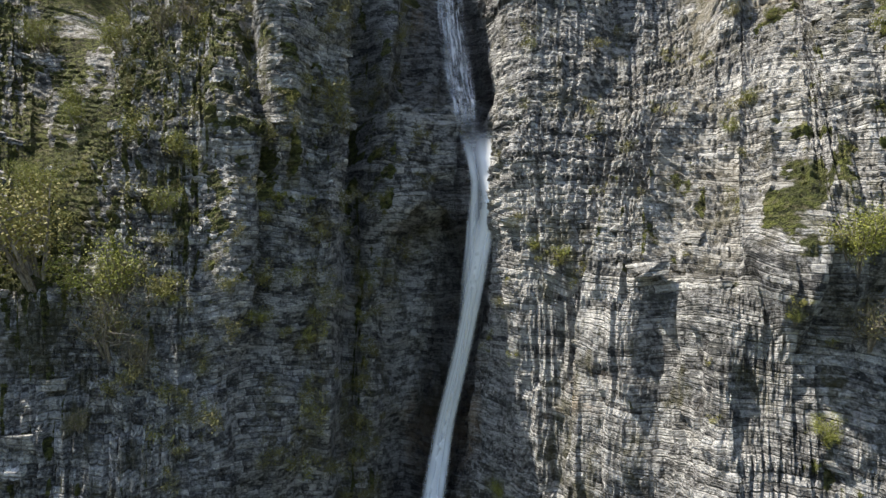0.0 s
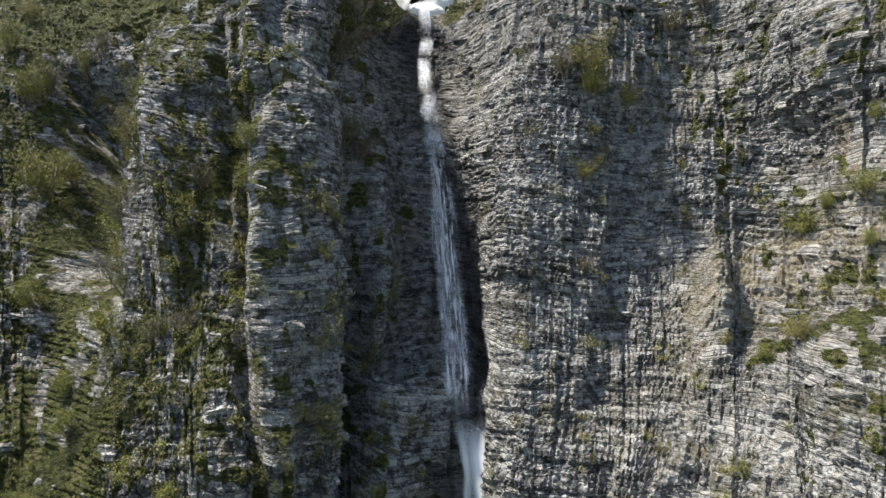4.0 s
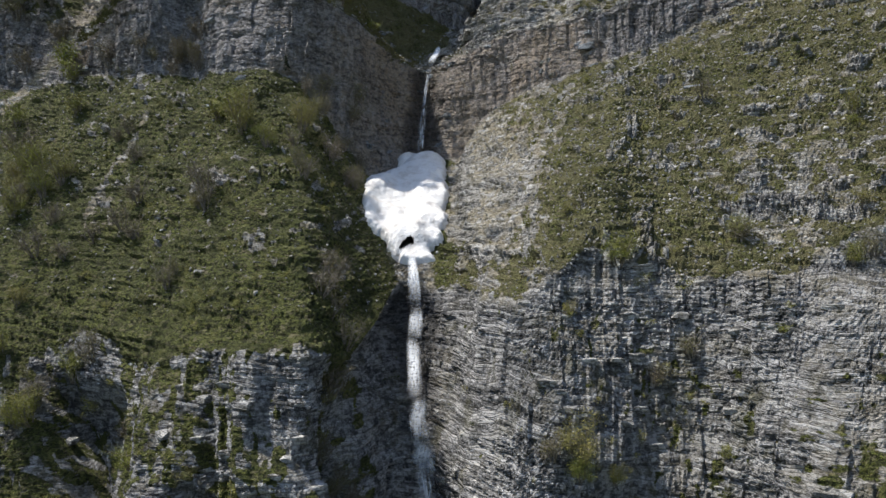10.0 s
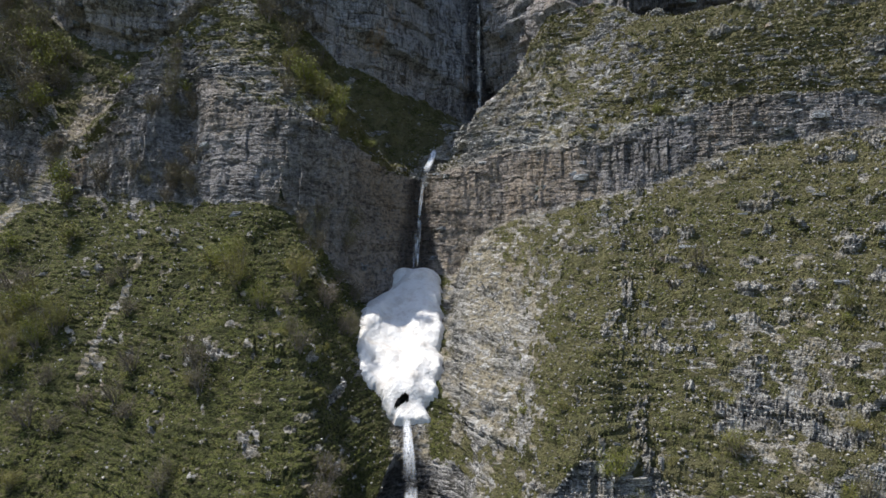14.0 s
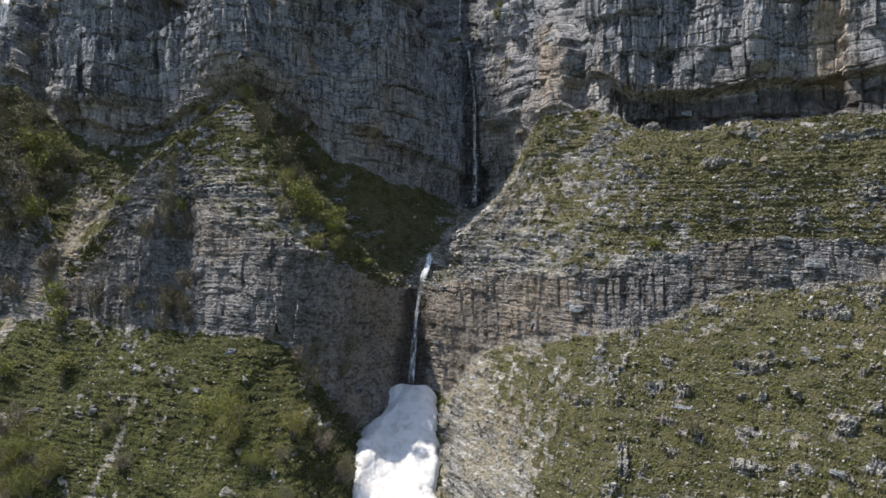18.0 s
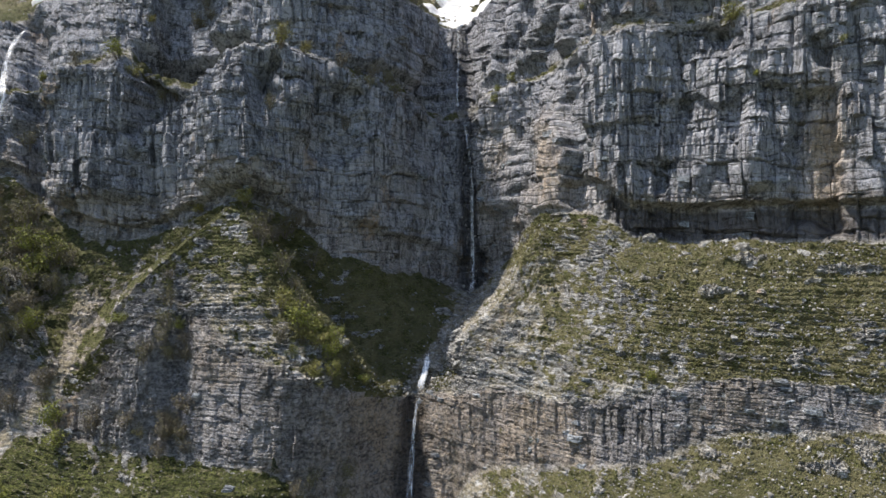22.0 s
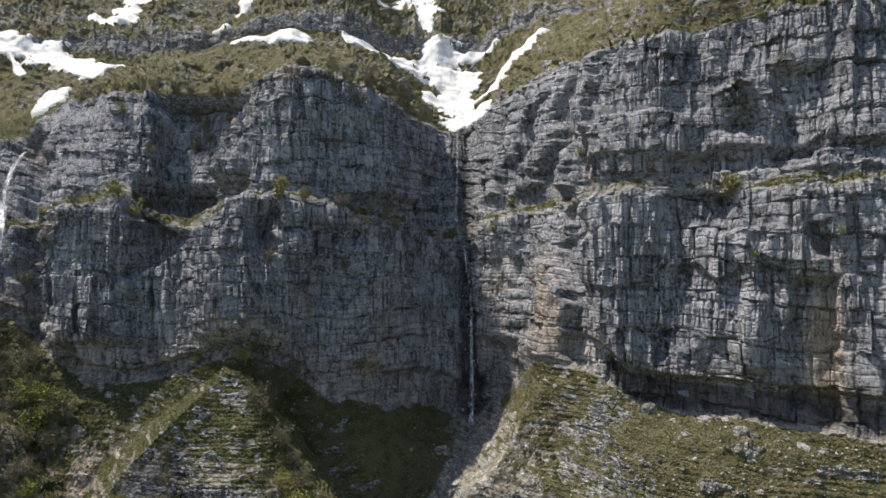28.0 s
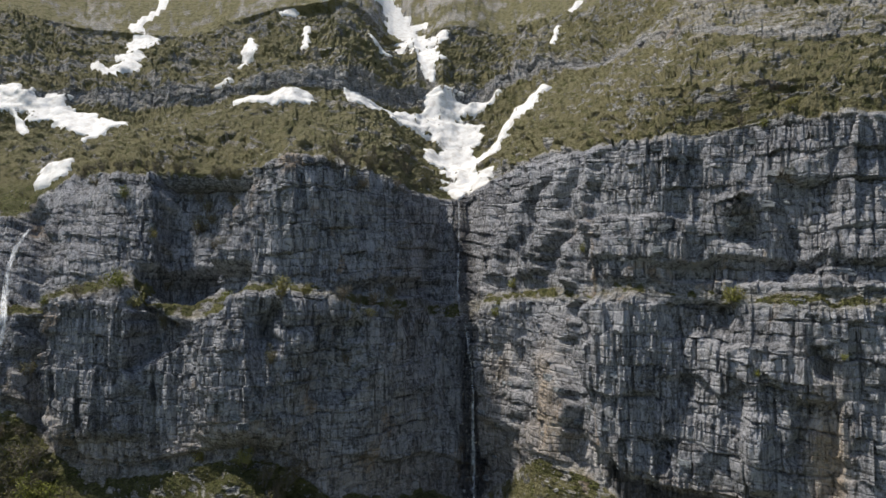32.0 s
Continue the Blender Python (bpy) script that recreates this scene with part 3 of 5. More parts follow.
form(wall, [(130, .39)], [(130, .408)], 139.0, 142, -2.4, .003, .003, .4)
form(wall, [(130, .655)], [(130, .685)], 154, 158, -1.6, .004, .004, .5)
low_rock = thin * (Z < 84)
# the lower cliff: the square buttress and its pillar, the overgrown gully beside it, the rib right of the fall and the shaded bay behind it
form(low_rock, [(30, -.17), (60, -.148), (74, -.15)], [(30, -.03), (74, -.05)], 24, 77, -1.8, .008, .03)
form(low_rock, [(40, -.30), (58, -.285), (67, -.245)], [(30, -.17), (60, -.15), (74, -.15)], 30, 66.5, 1.1, .010, .006)
form(low_rock, [(60, -.40), (74, -.37)], [(60, -.25), (74, -.25)], 65, 74.5, .8, .012, .01, .6)
form(low_rock, [(40, -.62), (70, -.58)], [(40, -.55), (66, -.49)], 54, 70, -2.6, .012, .012)
form(low_rock, [(46, .21), (58, .27), (80, .27)], [(46, .30), (58, .38), (80, .42)], 46, 66, -.6, .010, .06)
form(low_rock, [(60, .525)], [(60, 1.0)], 63, 78, 2.4, .07, .02, 2.5)
form(low_rock, [(38, .50), (52, .40)], [(38, 1.2)], 38, 52.5, 1.6, .03, .02, .9)
form(low_rock, [(30, .22), (46, .30)], [(30, .33), (46, .42)], 26, 45, 1.0, .008, .02)
form(low_rock, [(30, -.40), (50, -.36)], [(30, -.25), (56, -.27)], 44, 62, .9, .02, .01)
# the sill between the two lower falls, and the dark slot behind the tall one
sill = ramp(bearing, -.15, -.03) * (1 - ramp(bearing, .05, .078))
sill_top = Z - 14 * np.maximum(-bearing, 0) - .5 * vnoise(along / 2, Z / 3, None, 33)
shift += sill * (Z < 60) * (4.6 * (.35 * ramp(Z, 36, 42) + .65 * ramp(Z + .6 * rough, 40.6, 42.6)) * (1 - ramp(sill_top, 46.2, 47.0)) - 1.0 * ramp(sill_top, 46.5, 48) * (1 - ramp(Z, 50, 58)))
shift -= 1.0 * hump(-.04, 80.5, .024, 1.0)
slot = np.exp(-((bearing - water_u) / .04) ** 4)
shift -= slot * 1.0 * ramp(Z, 47, 49) * (1 - ramp(Z, 61, 65)) + slot * 1.2 * ramp(Z, 25, 30) * (1 - ramp(Z, 41, 45))


def beds(thick, warp, width, seed, even=.62, gap=.16, joint=.7, lean=.5):
    """Steps of beds of uneven thickness, broken by joints: offset of each block and depth of the cracks."""
    h = (Z + .035 * X - .02 * Y + warp * fbm(X / 19, Y / 19, Z / 30, seed, 2)) / thick
    h = h + .35 * vnoise(h * .43, h * 0, h * 0, seed + 1) + .12 * vnoise(along / width * .8, h * .3, None, seed + 8)
    b = np.floor(h)
    f = h - b
    q = along / (width * (.55 + .9 * hashed(b, b * 0 + seed))) + 17 * hashed(b, b * 0 + 3)
    q = q + .25 * vnoise(along / width * 1.7, h * .7, None, seed + 5)
    c = np.floor(q)
    g = q - c
    turn = hashed(b, c, b * 0 + seed + 4)
    step = even * hashed(b, b * 0 + 1, b * 0 + seed) + (1 - even) * hashed(b, c, b * 0 + seed + 2)
    # each block is turned and tipped a little, so that its face is a plane of its own
    step = step + lean * ((turn - .5) * (g - .5) * 2 + (hashed(c, b, b * 0 + seed + 6) - .6) * (f - .5))
    crack = np.maximum(1 - np.minimum(f, 1 - f) / gap, 0) + joint * np.maximum(1 - np.minimum(g, 1 - g) / .08, 0) * hashed(b, c, b * 0 + 9)
    return step - .5, np.clip(crack, 0, 1)


def ridged(a, b, seed):
    """Sharp-edged ribs with narrow clefts between them, -1 to 1."""
    v = vnoise(a + .6 * vnoise(a * .6, b * .8, None, seed + 1), b, None, seed)
    return 1 - 2 * np.sqrt(np.abs(v))


s1, k1 = beds(.36, .9, .80, 31, .45, .2, .9, .7)
s2, k2 = beds(4.6, 1.5, 3.1, 41, .2, .045, .9, 1.0)
s3, k3 = beds(1.25, 1.2, 1.9, 51, .60, .12, .7, .8)
s4, k4 = beds(9.0, 2.5, 6.5, 61, .3)
s5, k5 = beds(2.9, 1.4, 1.0, 65, .1, .05, .9, 1.4)
patchy = .45 + .55 * ramp(fbm(X / 7, Y / 7, Z / 5, 71, 2), -.5, .25)
shift += thin * (1 - far) * patchy * (1 + .6 * turf) * (.19 * s1 - .14 * k1 + .28 * s3 - .12 * k3)
shift += thin * (1 - far) * (1 - turf) * .30 * s2
# blocks of rock breaking through the turf
outcrop = turf * (1 - far) * ramp(fbm(along / 5, Y / 10, Z / 1.3, 45, 4), .42, .60) * (.6 + .4 * ramp(bearing, .25, .4))
shift += outcrop * (.3 + .9 * s3 - .4 * k3 + .4 * s1 - .2 * k1)
shift += mass * (1 - far) * (.90 * s2 - .65 * k2 * ramp(rib, -.35, .35) + (.40 * s5 - .28 * k5) * ramp(fbm(X / 9, Y / 9, Z / 7, 66, 2), -.35, .25) + .8 * s4
                             - .40 * ridged(along / 3.8, Z / 13, 77) - .16 * ridged(along / 1.5, Z / 3.5, 78))
# small sheep-track steps across the turf
t1, c1 = beds(.62, .5, 5.0, 95, .75, .3, .2, .3)
shift += turf * (1 - far) * (1 - outcrop) * (.30 * t1 - .18 * c1)
shift += far * (2.6 * s4 * (.4 + mass) - .8 * k4 + 1.6 * s2 * (.35 + mass) + 1.3 * ridged(along / 9, Z / 60, 83) + .5 * rough)
# the massive wall overhangs the softer beds at its foot
foot_rise = Z - curve(U, CLIFF_FOOT[1], cols)[None, :]
in_wall = mass * (Z > 120) * (Z < 195)
shift += in_wall * ramp(bearing, .22, .3) * (ramp(foot_rise, 4.6, 5.4) - .5) * 2.0
shift += in_wall * (1 - ramp(bearing, -.22, -.12)) * (ramp(foot_rise, 1.5, 2.2) - .5) * 1.6
shift += in_wall * ramp(bearing, -.16, -.08) * (1 - ramp(bearing, .1, .16)) * (ramp(foot_rise, 6, 7) - .5) * 1.6
# a cave under a jutting block
shift += in_wall * (3.0 * hump(.53, 178.0, .03, 2.0) * (.6 + s3) - 3.2 * hump(.535 + .004 * (Z - 173), 173.6, .022, 1.6) * (1 + .6 * rough))
shift += ramp(Z, 187, 191) * (1 - far) * turf * (1.0 * s2 + .8 * s3 + .6 * fbm(X / 6, Y / 6, Z / 6, 35, 2))
# crisp small facets: chips and clods
row_id, col_id = np.meshgrid(np.arange(len(P)), np.arange(len(cols)), indexing="ij")
chip = hashed(row_id, col_id) - .5
shift += np.where(far > .5, .30, .035 + .03 * (Y - 36) / 60) * chip * (.8 + 2.2 * turf)
shift[-36:] *= .3
P2 = P + nrm * shift[..., None]
n2 = grid_normals(P2)
flat = soften(soften(n2[..., 2], 7, 0), 7, 1)
tuft = fbm(along / 1.9, Y / 4, Z / .7, 81, 3)
spread = fbm(X / 9, Y / 9, Z / 9, 91, 2)
# where plants hold on to the lower cliff, and where the slopes are bare and stony
plants = turf + (Z < 78) * (.32 * (1 - ramp(bearing, -.30, -.22)) * ramp(Z, 34, 44) + .06 * (1 - ramp(bearing, -.08, -.02)) * (1 - ramp(Z, 42, 50)) + .33 * np.exp(-((bearing + .12) / .035) ** 2) + .22 * ramp(bearing, .45, .6) * (1 - ramp(Z, 58, 64)) + .12)
stony = (Z > 76) * (Z < 135) * ramp(bearing, .02, .07)
plants -= stony * (.04 + .20 * np.exp(-((bearing - .10) / .13) ** 2) * (1 - ramp(Z, 122, 134)) + .16 * hump(.62, 88, .12, 8))
plants -= .08 * ramp(Z, 186, 191)
plants -= .22 * hump(-.52, 124, .07, 13) + .3 * hump(.13, 122, .10, 12) + .35 * hump(-.33, 121, .09, 8)
# pale scree paths running down the slopes
path = np.exp(-((bearing - np.interp(Z, [98, 101, 109.5, 115, 119, 126], [-.69, -.66, -.575, -.545, -.525, -.515])) / .011) ** 2) * ramp(Z, 96, 100) * (1 - ramp(Z, 120, 126)) * (Y > 70)
path += .5 * np.exp(-((bearing - np.interp(Z, [84, 94, 98], [-.54, -.45, -.425])) / .006) ** 2) * ramp(Z, 82, 86) * (1 - ramp(Z, 95, 98)) * (Y > 60)
plants -= 1.3 * path + .8 * in_wall * (1 - ramp(foot_rise, 7, 9)) * ramp(bearing, .2, .26)
plants -= far * (-.18 + .25 * ramp(ridged(along / 14, Z / 5, 84), -.2, .7))
plants += .35 * (Z > 108) * (Z < 140) * ramp(bearing, -.3, -.2) * (1 - ramp(bearing, .02, .07)) * ramp(Y, 94, 99)
plants += mass * (.75 * hump(-.335, 179, .05, 6) + .9 * hump(-.425, 164, .025, 7) + .5 * hump(-.33, 164, .06, 2) + .5 * hump(-.06, 161, .09, 3) + .4 * hump(-.24, 158, .03, 4) + .5 * hump(.51, 163, .03, 3))
plants -= .5 * hump(.3, 108, .2, 4) + .25 * (Z > 105) * (Z < 128) * (1 - ramp(bearing, -.12, -.04)) * ramp(bearing, -.5, -.42) * (1 - ramp(Z, 120, 132))
streaks = ramp(ridged(along / 2.6, Z / 11, 85), -.1, .6)
plants += (Z < 74) * thin * (1 - turf) * (.30 * streaks * (1 - ramp(bearing, -.04, .0)) + .15 * streaks * ramp(bearing, .2, .4))
# a grassy ramp slanting up the flank of the buttress, and the pale stony bench on the far side of the bay
flank = np.exp(-((bearing - np.interp(Z, [38, 44, 52, 66, 72], [-.66, -.60, -.46, -.27, -.24])) / .055) ** 2) * ramp(Z, 36, 42) * (1 - ramp(Z, 66, 71))
bench = ramp(bearing, .34, .44) * np.exp(-((Z - np.interp(bearing, [.4, .5, .62, .8], [51, 54.5, 56.5, 58])) / 2.6) ** 2) * (Z < 66)
plants += .30 * flank - .10 * bench
plants -= .45 * in_wall * ramp(bearing, .2, .26) * (1 - ramp(foot_rise, 8, 11))
# bare pale ledges beside the snow, and the grassy edge of the spur
by_snow = np.exp(-((bearing - .085) / .075) ** 2) * ramp(Z, 79, 84) * (1 - ramp(Z, 98, 103)) * ramp(bearing, .01, .04)
plants -= .42 * by_snow + .3 * hump(.42, 45, .07, 3.5)
crest_z = curve(U, CREST[1], cols)[None, :]
plants += .6 * np.exp(-((Z - crest_z + 2.2) / 2.6) ** 2) * ramp(bearing, -.27, -.22) * (1 - ramp(bearing, -.05, -.03)) * (Y < 97)
green = -.55 * outcrop + .88 * plants + .38 * (flat - .5) + (.26 + .12 * thin) * tuft + .20 * spread - .25 * mass
grass = ramp(green, .28, .74) * ramp(to_water, .9, 2.8)
# wet rock beside the water; the last hump darkens the melt hole's floor
wet_dark = np.clip(np.exp(-(to_water / np.where(Z < 64, 1.6, 2.6)) ** 2) * (Z < 190) * (1 - .6 * turf) * np.where((Z > 42) & (Z < 66), .8, 1.0) + hump(-.04, 80.8, .03, 1.5), 0, 1)
# also darkens a band along the high wall's foot, below its overhang
wet_dark = np.clip(wet_dark + .75 * in_wall * (ramp(bearing, .27, .33) * (1 - ramp(foot_rise, 3.6, 5.0)) + .5 * (1 - ramp(bearing, -.30, -.24)) * (1 - ramp(foot_rise, 1.0, 2.6))), 0, 1)
rusty_sunlit = np.clip(np.repeat(soften((np.arange(len(P)) >= first[5]).astype(float) * (np.arange(len(P)) < first[6]), 9, 0)[:, None], len(cols), 1), 0, 1)
rusty_band = rusty_sunlit
rusty_sunlit = np.clip(rusty_sunlit * (.16 + .35 * ramp(spread, .1, .5) + .6 * np.exp(-((bearing - .02) / .2) ** 2)) + in_wall * (1 - ramp(foot_rise, 5, 7.5)) * .3, 0, 1)
# The hump at .217 paints sunlight on the prow's left-facing side as tan.
rusty_sunlit = np.clip(rusty_sunlit + in_wall * (1.3 * hump(.675, 143, .034, 8) + .9 * hump(.217, 147, .020, 7) + .5 * hump(.145, 150, .02, 5) + .5 * hump(.12, 138, .03, 6)) + .8 * hump(-.54, 122, .07, 14), 0, 1)
dry = np.clip(ramp(Z, 183, 193) * .9 + .5 * stony + .25 * (Z > 105) + .5 * hump(-.08, 118, .12, 10), 0, 1)
earth = np.clip(turf + .3 * thin, 0, 1) * ramp(flat + .25 * spread, .3, .6) * (1 - .6 * outcrop)
earth = np.clip(earth + 1.2 * path + .35 * by_snow + .8 * bench, 0, 1)
# blue tint mask: high wall, band and spur, their shade partly painted in
solid = np.clip(mass + .4 * thin * (1 - turf) * ramp(Z, 46, 64) * (Z < 90) + .95 * rusty_band * (1 - .5 * np.exp(-((bearing - .03) / .12) ** 2)), 0, 1)
solid = np.clip(solid + .85 * (Z > 100) * (Z < 134) * hump(-.38, 117, .17, 13) * (1 - mass), 0, 1)
# ---------- end of landscape forms ----------


# ---------- meshes of the setting ----------
def grid_mesh(name, pts, keep=None, masks=()):
    """A mesh over a grid of points; keep: which cells to build."""
    r, c = pts.shape[:2]
    idx = np.arange(r * c).reshape(r, c)
    quads = np.stack([idx[:-1, :-1], idx[:-1, 1:], idx[1:, 1:], idx[1:, :-1]], 2)
    quads = (quads[keep] if keep is not None else quads).reshape(-1, 4)
    used, flat_ids = np.unique(quads, return_inverse=True)
    return fast_mesh(name, pts.reshape(-1, 3)[used], flat_ids.reshape(-1, 4), [(k, m.reshape(-1)[used]) for k, m in masks])


def fast_mesh(name, verts, faces, masks=()):
    verts, faces = np.asarray(verts), np.asarray(faces)
    me = bpy.data.meshes.new(name)
    me.vertices.add(len(verts))
    me.vertices.foreach_set("co", verts.reshape(-1).astype(np.float32))
    me.loops.add(faces.size)
    me.loops.foreach_set("vertex_index", faces.reshape(-1).astype(np.int32))
    me.polygons.add(len(faces))
    me.polygons.foreach_set("loop_start", np.arange(0, faces.size, faces.shape[1], dtype=np.int32))
    me.update(calc_edges=True)
    for key, values in masks:
        me.attributes.new(key, "FLOAT", "POINT").data.foreach_set("value", values.astype(np.float32))
    return me


def sheet(name, a, b, label, category):
    """A stretch of the landscape between two rows of the loft, with its masks."""
    part_masks = [(k, m[a:b + 1]) for k, m in (("grass", grass), ("wet_dark", wet_dark), ("massive", mass), ("blue_shaded", solid), ("earth", earth), ("rusty_sunlit", rusty_sunlit), ("dry", dry))]
    me = grid_mesh(name, P2[a:b + 1], None, part_masks)
    me.materials.append(terrain)
    me.polygons.foreach_set("use_smooth", [False] * len(me.polygons))
    return tagged(new(name, me), label, category, kind="structure")


LAST = len(P2) - 1
cliff_lower = sheet("cliff_lower", first[0], first[4], "thin-bedded grey limestone cliff with moss and turf on its ledges", "cliff")
slope_lower = sheet("slope_lower", first[4], first[5], "steep turf slope with pale stones and limestone ledges", "slope")
rock_band = sheet("rock_band", first[5], first[6], "weathered grey and rusty limestone band above the turf", "cliff")
slope_upper = sheet("slope_upper", first[6], first[9], "steep stony turf slope below the high wall", "slope")
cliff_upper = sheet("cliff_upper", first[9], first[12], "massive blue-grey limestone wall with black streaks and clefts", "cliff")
mountain_side = sheet("mountain_side", first[12], LAST, "alpine mountainside with turf benches and low scarps", "mountain")

# the valley floor, out to the horizon
gx = np.concatenate([-np.geomspace(4500, 60, 20), np.linspace(-50, 50, 15), np.geomspace(60, 4500, 20)])
gy = np.concatenate([-np.geomspace(4500, 40, 20), np.linspace(-30, 60, 15), np.geomspace(70, 4500, 16)])
GX, GY = np.meshgrid(gx, gy)
GZ = -.6 + 1.2 * fbm(GX / 70, GY / 70, GX * 0, 5, 3) * ramp(np.abs(GX) + np.abs(GY), 40, 200)
GZ[GY > 16] = np.minimum(GZ[GY > 16], -.8)
valley = grid_mesh("ground", np.stack([GX, GY, GZ], 2), None, [("grass", np.ones_like(GX)), ("wet_dark", GX * 0), ("massive", GX * 0), ("earth", GX * 0 + .5)])
valley.materials.append(terrain)
tagged(new("ground", valley), "turf-covered valley floor below the cliff", "ground", kind="structure")


def part(name, bm, material, parent, label=""):
    """Links a bmesh, or a ready mesh, as one object under a thing."""
    if isinstance(bm, bmesh.types.BMesh):
        me = bpy.data.meshes.new(name)
        bm.to_mesh(me)
        bm.free()
    else:
        me = bm
    if not me.materials:
        me.materials.append(material)
    ob = new(name, me)
    ob.parent = parent
    return tagged(ob, label)


def on(u, z, reach=.9):
    """The place and the outward direction on the landscape at bearing u and height z."""
    j = int(np.argmin(np.abs(cols - u)))
    near = np.where(np.abs(P2[:, j, 2] - z) < reach)[0]
    i = near[np.argmin(P2[near, j, 1])] if len(near) else int(np.argmin(np.abs(P2[:, j, 2] - z)))
    return Vector(P2[i, j]), Vector(nrm[i, j])


# ---------- snow ----------
def islands(on_mask):
    """The separate patches of a mask, largest first."""
    left = set(zip(*(a.tolist() for a in np.where(on_mask))))
    found = []
    while left:
        todo, got = [left.pop()], []
        while todo:
            i, j = todo.pop()
            got.append((i, j))
            for near in ((i + 1, j), (i - 1, j), (i, j + 1), (i, j - 1), (i + 1, j + 1), (i - 1, j - 1), (i + 1, j - 1), (i - 1, j + 1),
                         (i + 2, j), (i - 2, j), (i, j + 2), (i, j - 2)):
                if near in left:
                    left.discard(near)
                    todo.append(near)
        found.append(tuple(np.array(got).T))
    return sorted(found, key=lambda g: -len(g[0]))


def drape(name, cover, thick, label, even=5, hole=None):
    """Snow lying on the landscape wherever cover is above 0, thicker inwards, with its edge standing on the ground."""
    pieces = islands(cover > 0)
    for other in pieces[1:]:
        if len(other[0]) > 60:
            alone = np.full_like(cover, -1.0)
            alone[other] = cover[other]
            drape(name, alone, thick, label, even)
    if len(pieces) > 1:
        alone = np.full_like(cover, -1.0)
        alone[pieces[0]] = cover[pieces[0]]
        cover = alone
    rows_in, cols_in = np.where(cover > 0)
    a, b, c, d = max(rows_in.min() - 2, 0), rows_in.max() + 3, max(cols_in.min() - 2, 0), cols_in.max() + 3
    cov, base, out = cover[a:b, c:d], soften(soften(P2[a:b, c:d], even, 0), even, 1), nrm[a:b, c:d]
    depth = np.where(cov > 0, .18 + thick * np.sqrt(np.clip(cov, 0, 1)), -.5)
    depth = depth + (cov > 0) * .22 * thick * fbm(base[..., 0] / 2.5, base[..., 1] / 2.5, base[..., 2] / 2.5, 15, 3)
    inside = cov > 0
    keep = inside[:-1, :-1] | inside[1:, :-1] | inside[:-1, 1:] | inside[1:, 1:]
    if hole is not None:
        keep &= ~hole[a:b - 1, c:d - 1]
    up = np.array([0, -.35, .94])
    me = grid_mesh(name, base + (out * .6 + up * .4) * depth[..., None], keep)
    me.materials.append(snow_mat)
    me.polygons.foreach_set("use_smooth", [True] * len(me.polygons))
    return tagged(new(name, me), label, "snow patch", group="old snow")


edge_noise = fbm(X / 3.2, Y / 3.2, Z / 3.2, 25, 3)
ragged = fbm(X / 9, Y / 9, Z / 7, 27, 4)
left_edge = np.interp(Z, [80.4, 81.6, 84.3, 87, 89.4, 90.6, 91.4, 92.4, 95], [-.052, -.072, -.100, -.108, -.098, -.076, -.056, -.040, -.034])
right_edge = np.interp(Z, [80.4, 82, 83.8, 86, 89, 91, 93.5, 94.8], [.012, .027, .032, .035, .038, .040, .032, .02]) - .006 * np.abs(vnoise(Z / .8, Z * 0, None, 29))
cover = np.minimum(np.minimum(bearing - left_edge, right_edge - bearing) * 70 / 2.2, np.minimum(Z - 79.7, 94.8 - Z) / 1.2) + .30 * edge_noise
cover[(Z > 96) | (Z < 79)] = -1
melt = ((bearing + .034) / .014) ** 2 + ((Z - 80.7) / .2) ** 2 < 1 + .5 * edge_noise
drape("snow_patch", np.clip(cover, -1, 1), 1.5, "thick dirty white snow patch with a melt hole", 17, melt)

